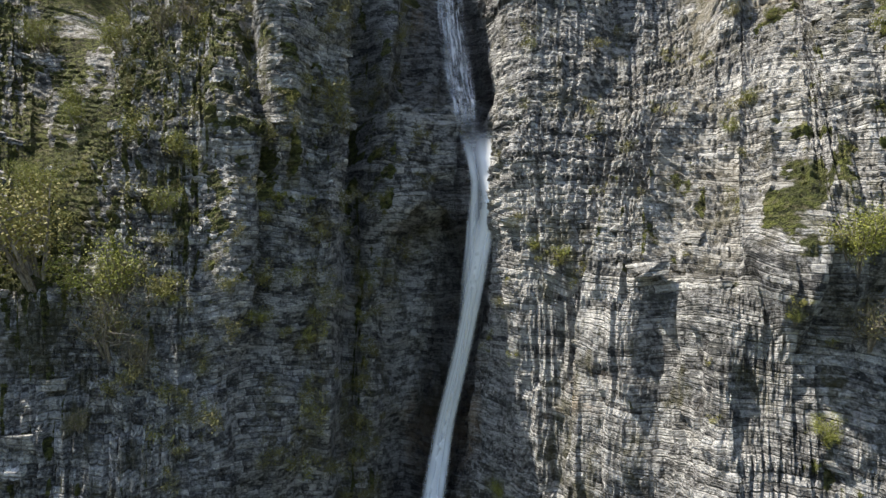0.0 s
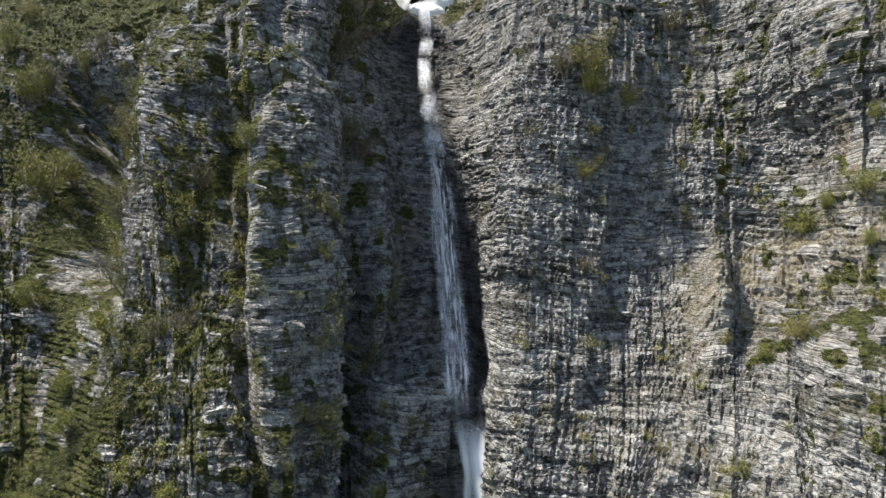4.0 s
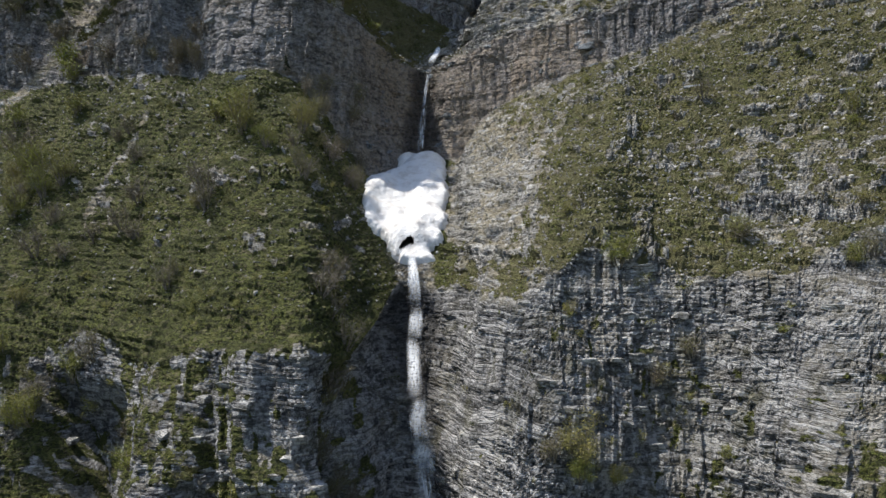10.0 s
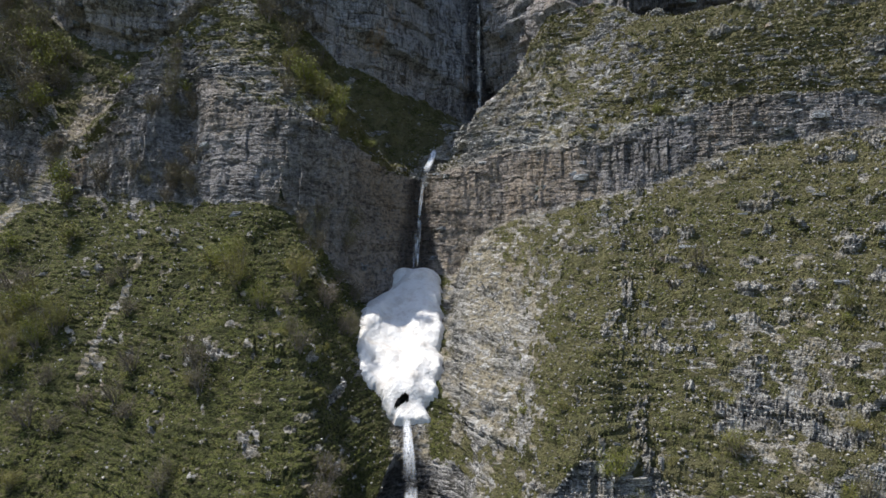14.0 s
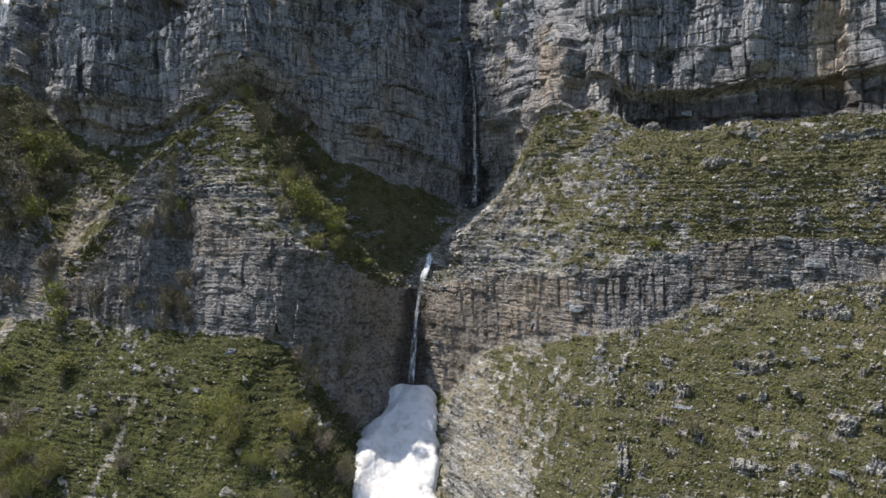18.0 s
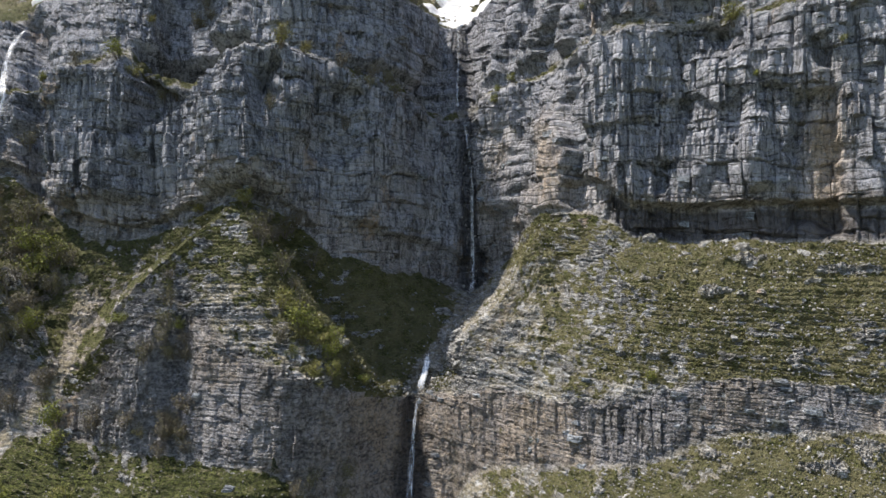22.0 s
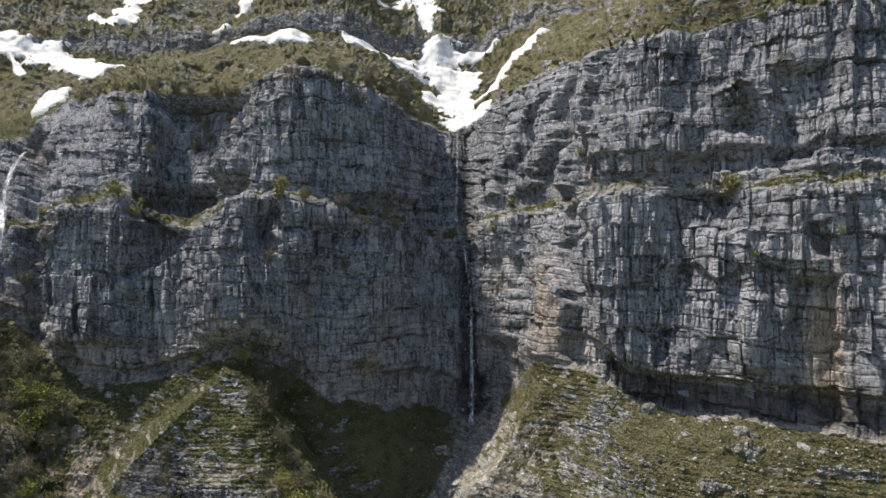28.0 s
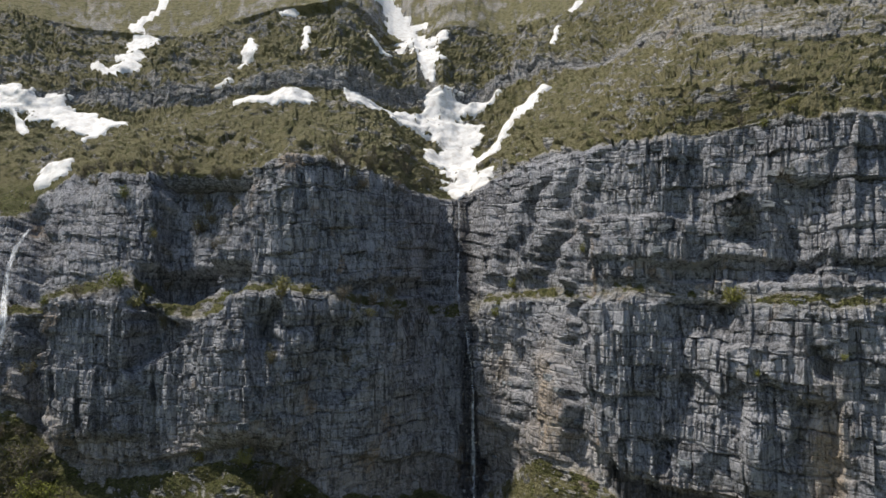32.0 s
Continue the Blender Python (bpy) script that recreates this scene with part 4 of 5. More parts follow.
SNOW = [
    ("long snow tongue filling the gully above the waterfall", [(.065, 186.2, 1.4), (.068, 195.5, 6.9), (.06, 204.6, 6.9), (.06, 212.1, 6.2), (.043, 219.7, 6.4), (.028, 224.1, 3.9)]),
    ("narrow arm of snow along the turf bench", [(.009, 213.2, 2.4), (-.031, 215.8, 2.9), (-.082, 217.6, 2.6), (-.116, 219.9, 1.5)]),
    ("dirty snow ribbon in the stony side runnel", [(.115, 201, 1.0), (.142, 209.3, 1.7), (.176, 215.3, 1.9), (.207, 220.9, 1.3)]),
    ("small snow arm below the scarp", [(.074, 219.9, 1.8), (.099, 223, 1.6), (.131, 226.8, 1.2)]),
    ("wide snow gully high on the mountainside", [(.023, 233.6, 1.3), (.014, 242.4, 4.7), (-.006, 262.1, 5.9), (-.034, 278.2, 6), (-.048, 295.5, 7.3)]),
    ("short snow streak beside the high gully", [(.031, 256.8, 2.1), (.04, 263.7, 2.2)]),
    ("thin snow runnel high on the slope", [(-.094, 253.1, 1), (-.068, 245.6, 1.1), (-.048, 242.2, 1.1)]),
    ("broad snow field on the turf bench", [(-.68, 222, 6), (-.619, 219.9, 5.2), (-.568, 217.9, 4.5), (-.522, 212.8, 4.4), (-.474, 212.7, 1.8), (-.531, 205.1, 1.1)]),
    ("snow tongue running down from the snow field", [(-.661, 226.4, 1.8), (-.636, 214.4, 1.2), (-.624, 208.8, 1)]),
    ("winding strip of snow in a mountain runnel", [(-.516, 242, 1.8), (-.497, 236.7, 2.7), (-.46, 241.6, 4.3), (-.443, 258.9, 4.9), (-.448, 267.7, 2.3), (-.414, 284.3, 2.5), (-.397, 295.2, 3.1)]),
    ("oval snow patch under a low scarp", [(-.292, 214.8, 1.1), (-.261, 214.1, 2), (-.224, 215.6, 2.6), (-.176, 216.3, 2)]),
    ("wedge of snow between two turf ribs", [(-.272, 250.5, 1.7), (-.272, 242.1, 2.6), (-.287, 235.5, 1.5)]),
    ("snow remnant above the side waterfall", [(-.593, 187.3, 1.5), (-.573, 190.2, 1.7), (-.545, 192.9, 1)]),
    ("snow strip high in a side gully", [(.244, 269.1, 1.7), (.264, 279.5, 2.3)]),
    ("small scrap of snow on turf", [(-.326, 225.2, 1), (-.304, 227, 1.1)]),
    ("small scrap of snow in a rocky runnel", [(-.179, 253.9, 1.3), (-.182, 240.4, 1.1)]),
    ("small scrap of snow in the stony channel", [(.219, 244.6, 1.2), (.227, 260, 1.1)]),
    ("little snow spot high on the slope", [(-.221, 267, 1.2), (-.204, 269.5, 1.1)]),
]
for words, way in SNOW:
    z_at = np.array([p[1] for p in way])
    u_mid = np.mean([p[0] for p in way])
    cover = np.full_like(Z, -1.0)
    window = (Z > z_at.min() - 12) & (Z < z_at.max() + 12) & (np.abs(bearing - u_mid) < .2) & (Y > 118)
    px, pz, py = bearing[window] * Y[window], Z[window], Y[window]
    best = np.full(px.shape, -1.0)
    for (ua, za, wa), (ub, zb, wb) in zip(way, way[1:]):
        ax, bx = ua * py, ub * py
        dx, dz = bx - ax, zb - za
        t = np.clip(((px - ax) * dx + (pz - za) * dz) / (dx * dx + dz * dz + 1e-9), 0, 1)
        d = np.hypot(px - ax - t * dx, pz - za - t * dz)
        best = np.maximum(best, (1 - d / (wa + (wb - wa) * t)))
    cover[window] = best + .7 * ragged[window] + .25 * edge_noise[window]
    drape("snow_patch", np.clip(cover, -1, 1), .7, words)


# ---------- falling water ----------
def ribbon(path, widths, rng, threads, spread, lean):
    """Threads of water down a path: verts, faces, uv across and along, and how each thread fades at its sides and ends."""
    path = np.array(path)
    n = len(path)
    run = np.concatenate([[0], np.cumsum(np.linalg.norm(np.diff(path, axis=0), axis=1))])
    verts, faces, uvs, fades = [], [], [], []
    for k in range(threads):
        a = 0 if k < 1 else rng.uniform(0, .7)
        b = 1 if k < 1 else min(1, a + rng.uniform(.2, .7))
        m = max(6, int((b - a) * run[-1] / .7))
        t = np.linspace(a, b, m) * run[-1]
        c = np.stack([np.interp(t, run, path[:, q]) for q in range(3)], 1)
        w = np.interp(t, run, widths)
        side = rng.uniform(-.42, .42) * (0 if k < 1 else 1)
        wide = (1.15 if k < 1 else rng.uniform(.2, .6))
        sway = .05 * np.cumsum(rng.normal(0, 1, m)) / math.sqrt(m)
        c[:, 0] += (side + sway) * w * spread
        c[:, 1] -= lean * (.1 + .5 * rng.random() * np.sin(np.linspace(0, 3.1, m)))
        across = 5
        base = len(verts)
        for i in range(m):
            end = min(1, i / 3, (m - 1 - i) / 4)
            for j in range(across):
                s = j / (across - 1) - .5
                bow = -.05 * (1 - 4 * s * s) * wide * w[i]
                verts.append((c[i, 0] + s * w[i] * wide, c[i, 1] + bow, c[i, 2]))
                uvs.append((s * wide * w[i] + k * 3.1, t[i]))
                fades.append((1 - abs(2 * s), end * (.8 if k < 1 else .5)))
        for i in range(m - 1):
            for j in range(across - 1):
                q = base + i * across + j
                faces.append((q, q + 1, q + across + 1, q + across))
    return verts, faces, uvs, fades


def falls(label, way, widths, threads=26, lean=.5, material=None, stand_off=.35, seed=1):
    """A waterfall over the landscape; way: bearing and height down its course."""
    rng = np.random.RandomState(seed)
    pts = []
    zs = np.array([p[1] for p in way], float)
    ts = np.linspace(0, 1, max(12, int(abs(zs[0] - zs[-1]) / .8)))
    kn = np.linspace(0, 1, len(way))
    run_w = np.interp(ts, kn, widths)
    prev = None
    for t, w in zip(ts, run_w):
        u, z = np.interp(t, kn, [p[0] for p in way]), np.interp(t, kn, zs)
        y = min(on(u + d * w / 2 / 60, z)[0].y for d in (-1, -.5, 0, .5, 1))
        prev = y if prev is None else min(y, prev + .15)
        pts.append([u, prev - stand_off, z])
    pts = np.array(pts)
    for _k in range(4):
        pts[1:-1, 1] = np.minimum(pts[1:-1, 1], (pts[:-2, 1] + pts[1:-1, 1] + pts[2:, 1]) / 3)
    pts[:, 0] *= pts[:, 1]
    verts, faces, uvs, fades = ribbon(pts, run_w, rng, threads, 1, lean)
    me = fast_mesh("waterfall", verts, faces)
    ids = np.empty(len(me.loops), np.int32)
    me.loops.foreach_get("vertex_index", ids)
    for name, data in (("UVMap", uvs), ("edge", fades)):
        me.uv_layers.new(name=name).data.foreach_set("uv", np.array(data, np.float32)[ids].reshape(-1))
    me.polygons.foreach_set("use_smooth", [True] * len(me.polygons))
    me.materials.append(material or water_thin)
    return tagged(new("waterfall", me), label, "waterfall", group="waterfalls", kind="structure")


falls("white lower waterfall curving down the wet cliff", [(.062, 46.6), (.074, 44), (.076, 42.5), (.059, 39.7), (.033, 35), (.003, 30.3), (-.016, 26.5), (-.03, 14), (-.03, .5)],
      [1.9, 1.6, 1.2, 1.05, 1.0, 1.1, 1.3, 1.8, 2], 20, .5, water_thick, 1.1, 3)
falls("short side strand of white water over the sill", [(.034, 46.6), (.044, 45), (.05, 43.6), (.046, 40), (.03, 36)], [.9, .6, .5, .8, .6], 9, .4, water_thick, .9, 4)
falls("tall thin waterfall in a dark rock slot", [(-.004, 64.5), (.004, 61.6), (.012, 58.5), (.019, 55), (.026, 52), (.033, 49), (.038, 46.4)],
      [1.3, 1.8, 2.1, 2.1, 2, 1.8, 1.9], 16, .5, water_thin, .4, 5)
for step, (way, widths) in enumerate([
        ([(-.024, 80.4), (-.022, 79.0), (-.020, 77.2), (-.019, 75.5)], [.9, 1.0, 1.2, 1.3]),
        ([(-.016, 75.7), (-.018, 74.6), (-.019, 72.9)], [1.1, 1.2, 1.4]),
        ([(-.024, 73.1), (-.021, 71.6), (-.018, 70.0), (-.019, 68.5)], [1.0, 1.2, 1.2, 1.5]),
        ([(-.012, 68.8), (-.014, 67.2), (-.010, 65.7)], [1.2, 1.5, 1.8]),
        ([(-.006, 66.0), (-.004, 64.8), (-.002, 63.2)], [1.5, 1.9, 2.2])]):
    falls("white cascade tumbling over a rock step below the snow", way, widths, 12, .15, water_broken, .18, 40 + step)
falls("slender waterfall dropping behind the snow patch", [(.006, 109.4), (.002, 108.2), (-.004, 104.5), (-.008, 100), (-.012, 94.2)], [.5, .6, .7, .8, .9], 8, .3, water_thin, .4, 7)
falls("short cascade in the hollow", [(.018, 114), (.016, 112.4), (.008, 110.2), (.006, 109.2)], [.9, 1.1, 1.1, .9], 24, .2, water_thick, .25, 8)
falls("long thin waterfall in the cleft of the high wall", [(.076, 157.5), (.081, 154), (.085, 150), (.088, 146), (.0885, 138), (.0885, 130), (.088, 123)],
      [.6, .8, .7, .6, .7, 1.0, 1.4], 7, .4, water_faint, .5, 9)
falls("thin white strand at the top of the high wall", [(.066, 185.6), (.066, 180), (.065, 172), (.064, 165), (.066, 160.5)], [.6, .6, .5, .5, .5], 7, .3, water_faint, .5, 10)
falls("side waterfall fanning over the wall's edge", [(-.607, 177), (-.63, 172.5), (-.64, 168), (-.645, 161), (-.65, 154)], [.8, 1.2, 1.5, 1.8, 1.8], 12, .3, water_faint, .4, 11)


# ---------- plants ----------
def limb(bm, a, b, ra, rb, sides=5):
    """A tapered, slightly bent limb."""
    a, b = Vector(a), Vector(b)
    axis = (b - a).normalized()
    e1 = axis.orthogonal().normalized()
    e2 = axis.cross(e1)
    rings = []
    bend = e1 * (b - a).length * random.uniform(-.10, .10)
    for t in (0, .5, 1):
        c = a.lerp(b, t) + bend * (1 - (2 * t - 1) ** 2)
        r = ra + (rb - ra) * t
        rings.append([bm.verts.new(c + (e1 * math.cos(k * math.tau / sides) + e2 * math.sin(k * math.tau / sides)) * r) for k in range(sides)])
    for p, q in zip(rings, rings[1:]):
        for k in range(sides):
            bm.faces.new((p[k], p[(k + 1) % sides], q[(k + 1) % sides], q[k]))


def leaves(centres, count, spread, size, rng, sag=.0):
    """Many small folded leaves scattered about the ends of the twigs: verts and faces."""
    c = centres[rng.randint(0, len(centres), count)] + rng.normal(0, spread, (count, 3))
    c[:, 2] -= sag * rng.random(count)
    d = rng.normal(0, 1, (count, 3))
    d /= np.linalg.norm(d, axis=1, keepdims=True)
    e = np.cross(d, rng.normal(0, 1, (count, 3)))
    e /= np.linalg.norm(e, axis=1, keepdims=True) + 1e-9
    s = (size * rng.uniform(.6, 1.4, count))[:, None]
    v = np.stack([c - d * s, c + e * s * .55, c + d * s, c - e * s * .55], 1).reshape(-1, 3)
    f = np.arange(count * 4).reshape(-1, 4)
    return v, f


def shrub(seed, stems, height, leaf_count, leaf_size, leaf_mat, label, name="shrub", twigs=4):
    """Several stems from one stool, forking into twigs that carry leaves, one unit high or so."""
    random.seed(seed)
    rng = np.random.RandomState(seed)
    thing = new(name)
    bm, tips = bmesh.new(), []
    for _k in range(stems):
        az, out = random.uniform(0, math.tau), random.uniform(.12, .55)
        top = Vector((math.cos(az) * out, math.sin(az) * out, height * random.uniform(.55, 1.05)))
        foot = Vector((math.cos(az) * .06, math.sin(az) * .06, -.12))
        limb(bm, foot, top, .028, .008)
        for _j in range(twigs):
            a = foot.lerp(top, random.uniform(.35, 1))
            way = Vector((random.gauss(0, 1), random.gauss(0, 1), random.uniform(.1, 1.3))).normalized()
            b = a + way * random.uniform(.16, .36) * height
            limb(bm, a, b, .011, .003, 3)
            tips += [b, a.lerp(b, .6), a.lerp(b, .3)]
            for _i in range(2):
                c = b + Vector((random.gauss(0, .1), random.gauss(0, .1), random.uniform(-.02, .16)))
                limb(bm, a.lerp(b, .7), c, .005, .002, 3)
                tips.append(c)
    part("stem", bm, bark, thing)
    v, f = leaves(np.array([tuple(p) for p in tips]), leaf_count, .085, leaf_size, rng)
    tagged(part("foliage", fast_mesh("foliage", v, f), leaf_mat, thing), kind="stuff")
    return tagged(thing, label, "shrub", group="mountain shrubs")


def conifer(seed):
    random.seed(seed)
    rng = np.random.RandomState(seed)
    thing = new("conifer")
    bm = bmesh.new()
    limb(bm, (0, 0, -.1), (0, 0, 1), .035, .006)
    pts = []
    for k in range(70):
        h = .12 + .86 * (k / 70) ** .9
        az, reach = random.uniform(0, math.tau), .30 * (1.04 - h) * random.uniform(.6, 1.1)
        b = Vector((math.cos(az) * reach, math.sin(az) * reach, h - .25 * reach))
        limb(bm, (0, 0, h), b, .006, .002, 3)
        pts += [Vector((0, 0, h)).lerp(b, t) for t in (.35, .6, .8, 1)]
    part("trunk", bm, bark, thing)
    v, f = leaves(np.array([tuple(p) for p in pts]), 2600, .018, .022, rng)
    tagged(part("foliage", fast_mesh("foliage", v, f), needle, thing), kind="stuff")
    return tagged(thing, "small dark green conifer on a rocky edge", "tree", group="small conifers")


def plant_out(kinds, spots, seed, sink=.1):
    """Copies of the model plants at bearing, height and size; the models themselves take the first spots."""
    rng = random.Random(seed)
    for k, (u, z, size) in enumerate(spots):
        p, n = on(u, z)
        p = p - n * sink
        ob = kinds[k % len(kinds)]
        m = pose(p.x, p.y, p.z, rng.uniform(-8, 8), rng.uniform(-8, 8), rng.uniform(0, 360))
        lean = Vector((n.x * .35, n.y * .35, 1)).normalized()
        m = Matrix.Translation(p) @ Vector((0, 0, 1)).rotation_difference(lean).to_matrix().to_4x4() @ m.to_3x3().to_4x4()
        s = size * rng.uniform(.92, 1.08)
        done = ob if k < len(kinds) else copy_thing(ob, m)
        done.matrix_basis = m @ Matrix.Diagonal((s, s, s * rng.uniform(.85, 1.1), 1))


GREEN_LOW = [(.097, 28.5, 1.0), (.599, 34.3, .9), (.545, 36.9, .7), (-.528, 38.3, 2.8), (.641, 38.5, 2.0), (-.65, 39.3, 4.2), (.213, 40.2, .8), (.658, 40.5, 1.6), (.162, 40.7, .7),
             (-.431, 42.3, 1.2), (-.647, 42.9, 2.0), (-.658, 43.8, 1.2), (-.42, 44.7, 1.0), (.451, 45.3, .7), (.517, 47, .6), (-.59, 47.2, 1.3), (-.602, 48.7, 1.3), (.545, 51.6, .7),
             (.448, 52.3, .6), (.605, 52.6, 1.4), (-.63, 53.1, 2.1), (-.568, 55.4, 3.6), (.695, 57.1, .9), (.576, 57.6, 1.5), (-.508, 58.5, 2.4), (.63, 59.2, 1.0), (.687, 59.6, 1.6), (-.298, 60.2, 1.4)]
GREEN_MID = [(-.624, 60.7, 3.6), (.233, 61, 1.1), (-.275, 62.3, 1.6), (-.46, 63.1, 2.3), (.704, 63.6, .9), (.301, 66.2, 1.3), (-.457, 66.6, 1.8), (.241, 66.7, 1.8), (.238, 67.4, 2.5),
             (.48, 67.6, .9), (-.661, 73.2, 1.9), (.568, 75.6, .7), (-.638, 76.8, 2.1), (.227, 76.8, 1.0), (.69, 80.4, 1.3), (.312, 80.5, 2.2), (.505, 82.2, 1.8), (.159, 83.6, .8), (.701, 84.3, 1.3),
             (.227, 84.5, 1.0), (-.644, 85.3, 2.6), (-.358, 85.5, 1.7), (-.641, 87.5, 2.9), (.27, 88, .9), (-.57, 89.2, 3.3), (.21, 89.6, .7), (-.602, 90.5, 3.3), (.687, 91.9, .9)]
GREEN_HIGH = [(-.255, 92.1, 2.3), (.693, 92.7, 1.6), (-.292, 94.1, 3.6), (-.199, 94.5, 3.6), (-.298, 95.7, 3.2), (-.332, 96.1, 2.6), (.253, 101.1, .9), (.693, 103.8, .9), (-.553, 104.4, 2.6),
              (-.559, 106.7, 2.9), (-.091, 112.6, 1.4), (-.136, 114.2, 2.0), (.38, 114.5, 1.2), (-.162, 117.9, 2.4), (-.136, 118.2, 2.4), (-.593, 118.6, 3.3), (-.17, 119.5, 2.9), (-.38, 119.7, 1.7),
              (-.187, 120.3, 3.1), (-.454, 121, 1.7), (-.213, 122.7, 2.4), (-.596, 125.8, 4.0), (-.568, 128.1, 4.0), (-.602, 130.1, 4.0), (-.565, 130.7, 3.3), (-.346, 137.2, 2.1), (-.27, 138.2, 2.6)]
GREEN_WALL = [(.565, 154.4, .9), (.704, 156.1, .9), (.136, 159.9, 1.7), (-.585, 161.2, 2.1), (-.446, 162.1, 2.4), (.519, 162.1, 2.7), (.139, 162.2, 1.3), (-.318, 162.6, 2.2), (-.213, 164.4, 3.0),
              (-.179, 164.4, 2.0), (-.468, 165.2, 2.9), (.156, 165.2, 1.6), (.273, 171.8, 1.5), (-.417, 174.9, 1.8), (-.454, 182.8, 2.0), (.573, 190, 1.4), (.624, 193.2, 1.7)]
BROWN_LOW = [(-.587, 33.4, 1.2), (-.491, 35.7, 1.3), (-.542, 36.3, 2.7), (.667, 37.1, 1.8), (-.443, 52, 1.7), (-.394, 52.6, 1.5), (.233, 55.6, 1.0), (-.366, 60.4, 1.2), (-.122, 62.9, 2.0), (-.125, 66.6, 2.3),
             (.204, 67.8, 1.7), (-.111, 70.8, 2.3), (.366, 72, 1.6), (-.528, 72.5, 2.5), (.423, 73.8, 1.6), (-.119, 74.1, 2.3), (-.142, 76.2, 2.0), (-.167, 78.1, 2.3), (-.409, 78.5, 2.0),
             (-.156, 79, 2.3), (-.397, 79.8, 1.6), (.724, 81, 2.0), (.502, 82.2, 1.6), (-.346, 85.2, 2.4), (-.638, 86, 3.3), (-.349, 86.6, 2.9), (-.196, 88.4, 2.4), (-.633, 92.6, 4.0), (.446, 96.2, 2.0)]
BROWN_HIGH = [(-.216, 118.7, 2.4), (-.184, 122.8, 2.5), (-.394, 123.3, 2.5), (-.392, 126.8, 1.7), (-.63, 132.1, 4.0), (-.199, 132.8, 3.3), (-.241, 134.6, 3.3), (-.619, 134.7, 5.0), (-.596, 136.2, 4.2),
              (-.616, 149.7, 3.3), (-.111, 152.8, 2.0), (-.233, 154, 2.3), (-.417, 157.8, 2.4), (-.4, 159, 2.4), (-.045, 159.7, 2.4), (-.074, 162.7, 2.9), (-.522, 163.7, 2.4), (-.125, 163.7, 2.9),
              (-.411, 164.8, 2.5), (-.346, 172.6, 2.5), (-.366, 176.3, 2.4)]
BROWN_RIM = [(-.094, 184.2, 2.5), (-.289, 186.8, 2.2), (-.003, 186.8, 2.0), (-.108, 187.2, 2.5), (-.321, 187.5, 2.2), (-.136, 188, 2.2), (-.531, 188.6, 1.8), (-.358, 188.7, 2.2), (-.454, 189.3, 2.2),
             (-.054, 189.6, 2.9), (-.497, 189.9, 2.1), (-.02, 190.4, 2.5), (.536, 190.4, 1.8), (-.411, 190.9, 2.1), (-.074, 192.5, 2.2), (-.037, 192.8, 2.2), (-.38, 189, 2), (-.43, 189.5, 2), (-.475, 189.5, 2), (-.305, 187.5, 2)]


def thicket(count, seed, us, zs, sizes):
    """Random spots for shrubs over a stretch of bearings and heights."""
    r = random.Random(seed)
    return [(r.uniform(*us), r.uniform(*zs), r.uniform(*sizes)) for _k in range(count)]


green_kinds = [shrub(10 + k, 7 + k % 3, 1.0, 4600, .017, leaf_green, "yellow-green leafing shrub rooted in a rock ledge") for k in range(5)]
brown_kinds = [shrub(30 + k, 9 + k % 3, 1.0, 2200, .015, leaf_brown, "brownish twiggy shrub barely in leaf among rocks", twigs=7) for k in range(4)]
more_green = (thicket(9, 1, (-.64, -.5), (52, 71), (1.4, 2.8)) + thicket(9, 2, (-.7, -.55), (82, 100), (1.6, 3.4))
              + thicket(34, 4, (-.6, -.26), (36, 72), (.5, 1.1)) + thicket(16, 5, (.45, .72), (34, 62), (.4, 1.0)) + thicket(14, 6, (.1, .5), (40, 78), (.35, .8))
              + thicket(60, 24, (-.52, -.2), (28, 64), (.4, 1.3)) + thicket(30, 30, (-.18, -.05), (26, 60), (.4, .9)) + thicket(40, 31, (.06, .6), (30, 78), (.25, .6)) + thicket(40, 32, (-.5, -.14), (76, 100), (.4, 1.0)) + thicket(14, 25, (-.55, -.15), (75, 100), (.5, 1.2)) + thicket(10, 26, (.12, .5), (78, 96), (.6, 1.2))
              + thicket(8, 7, (-.2, -.1), (113, 122), (1.2, 2.4)) + thicket(10, 8, (.1, .7), (84, 120), (.4, .9)))
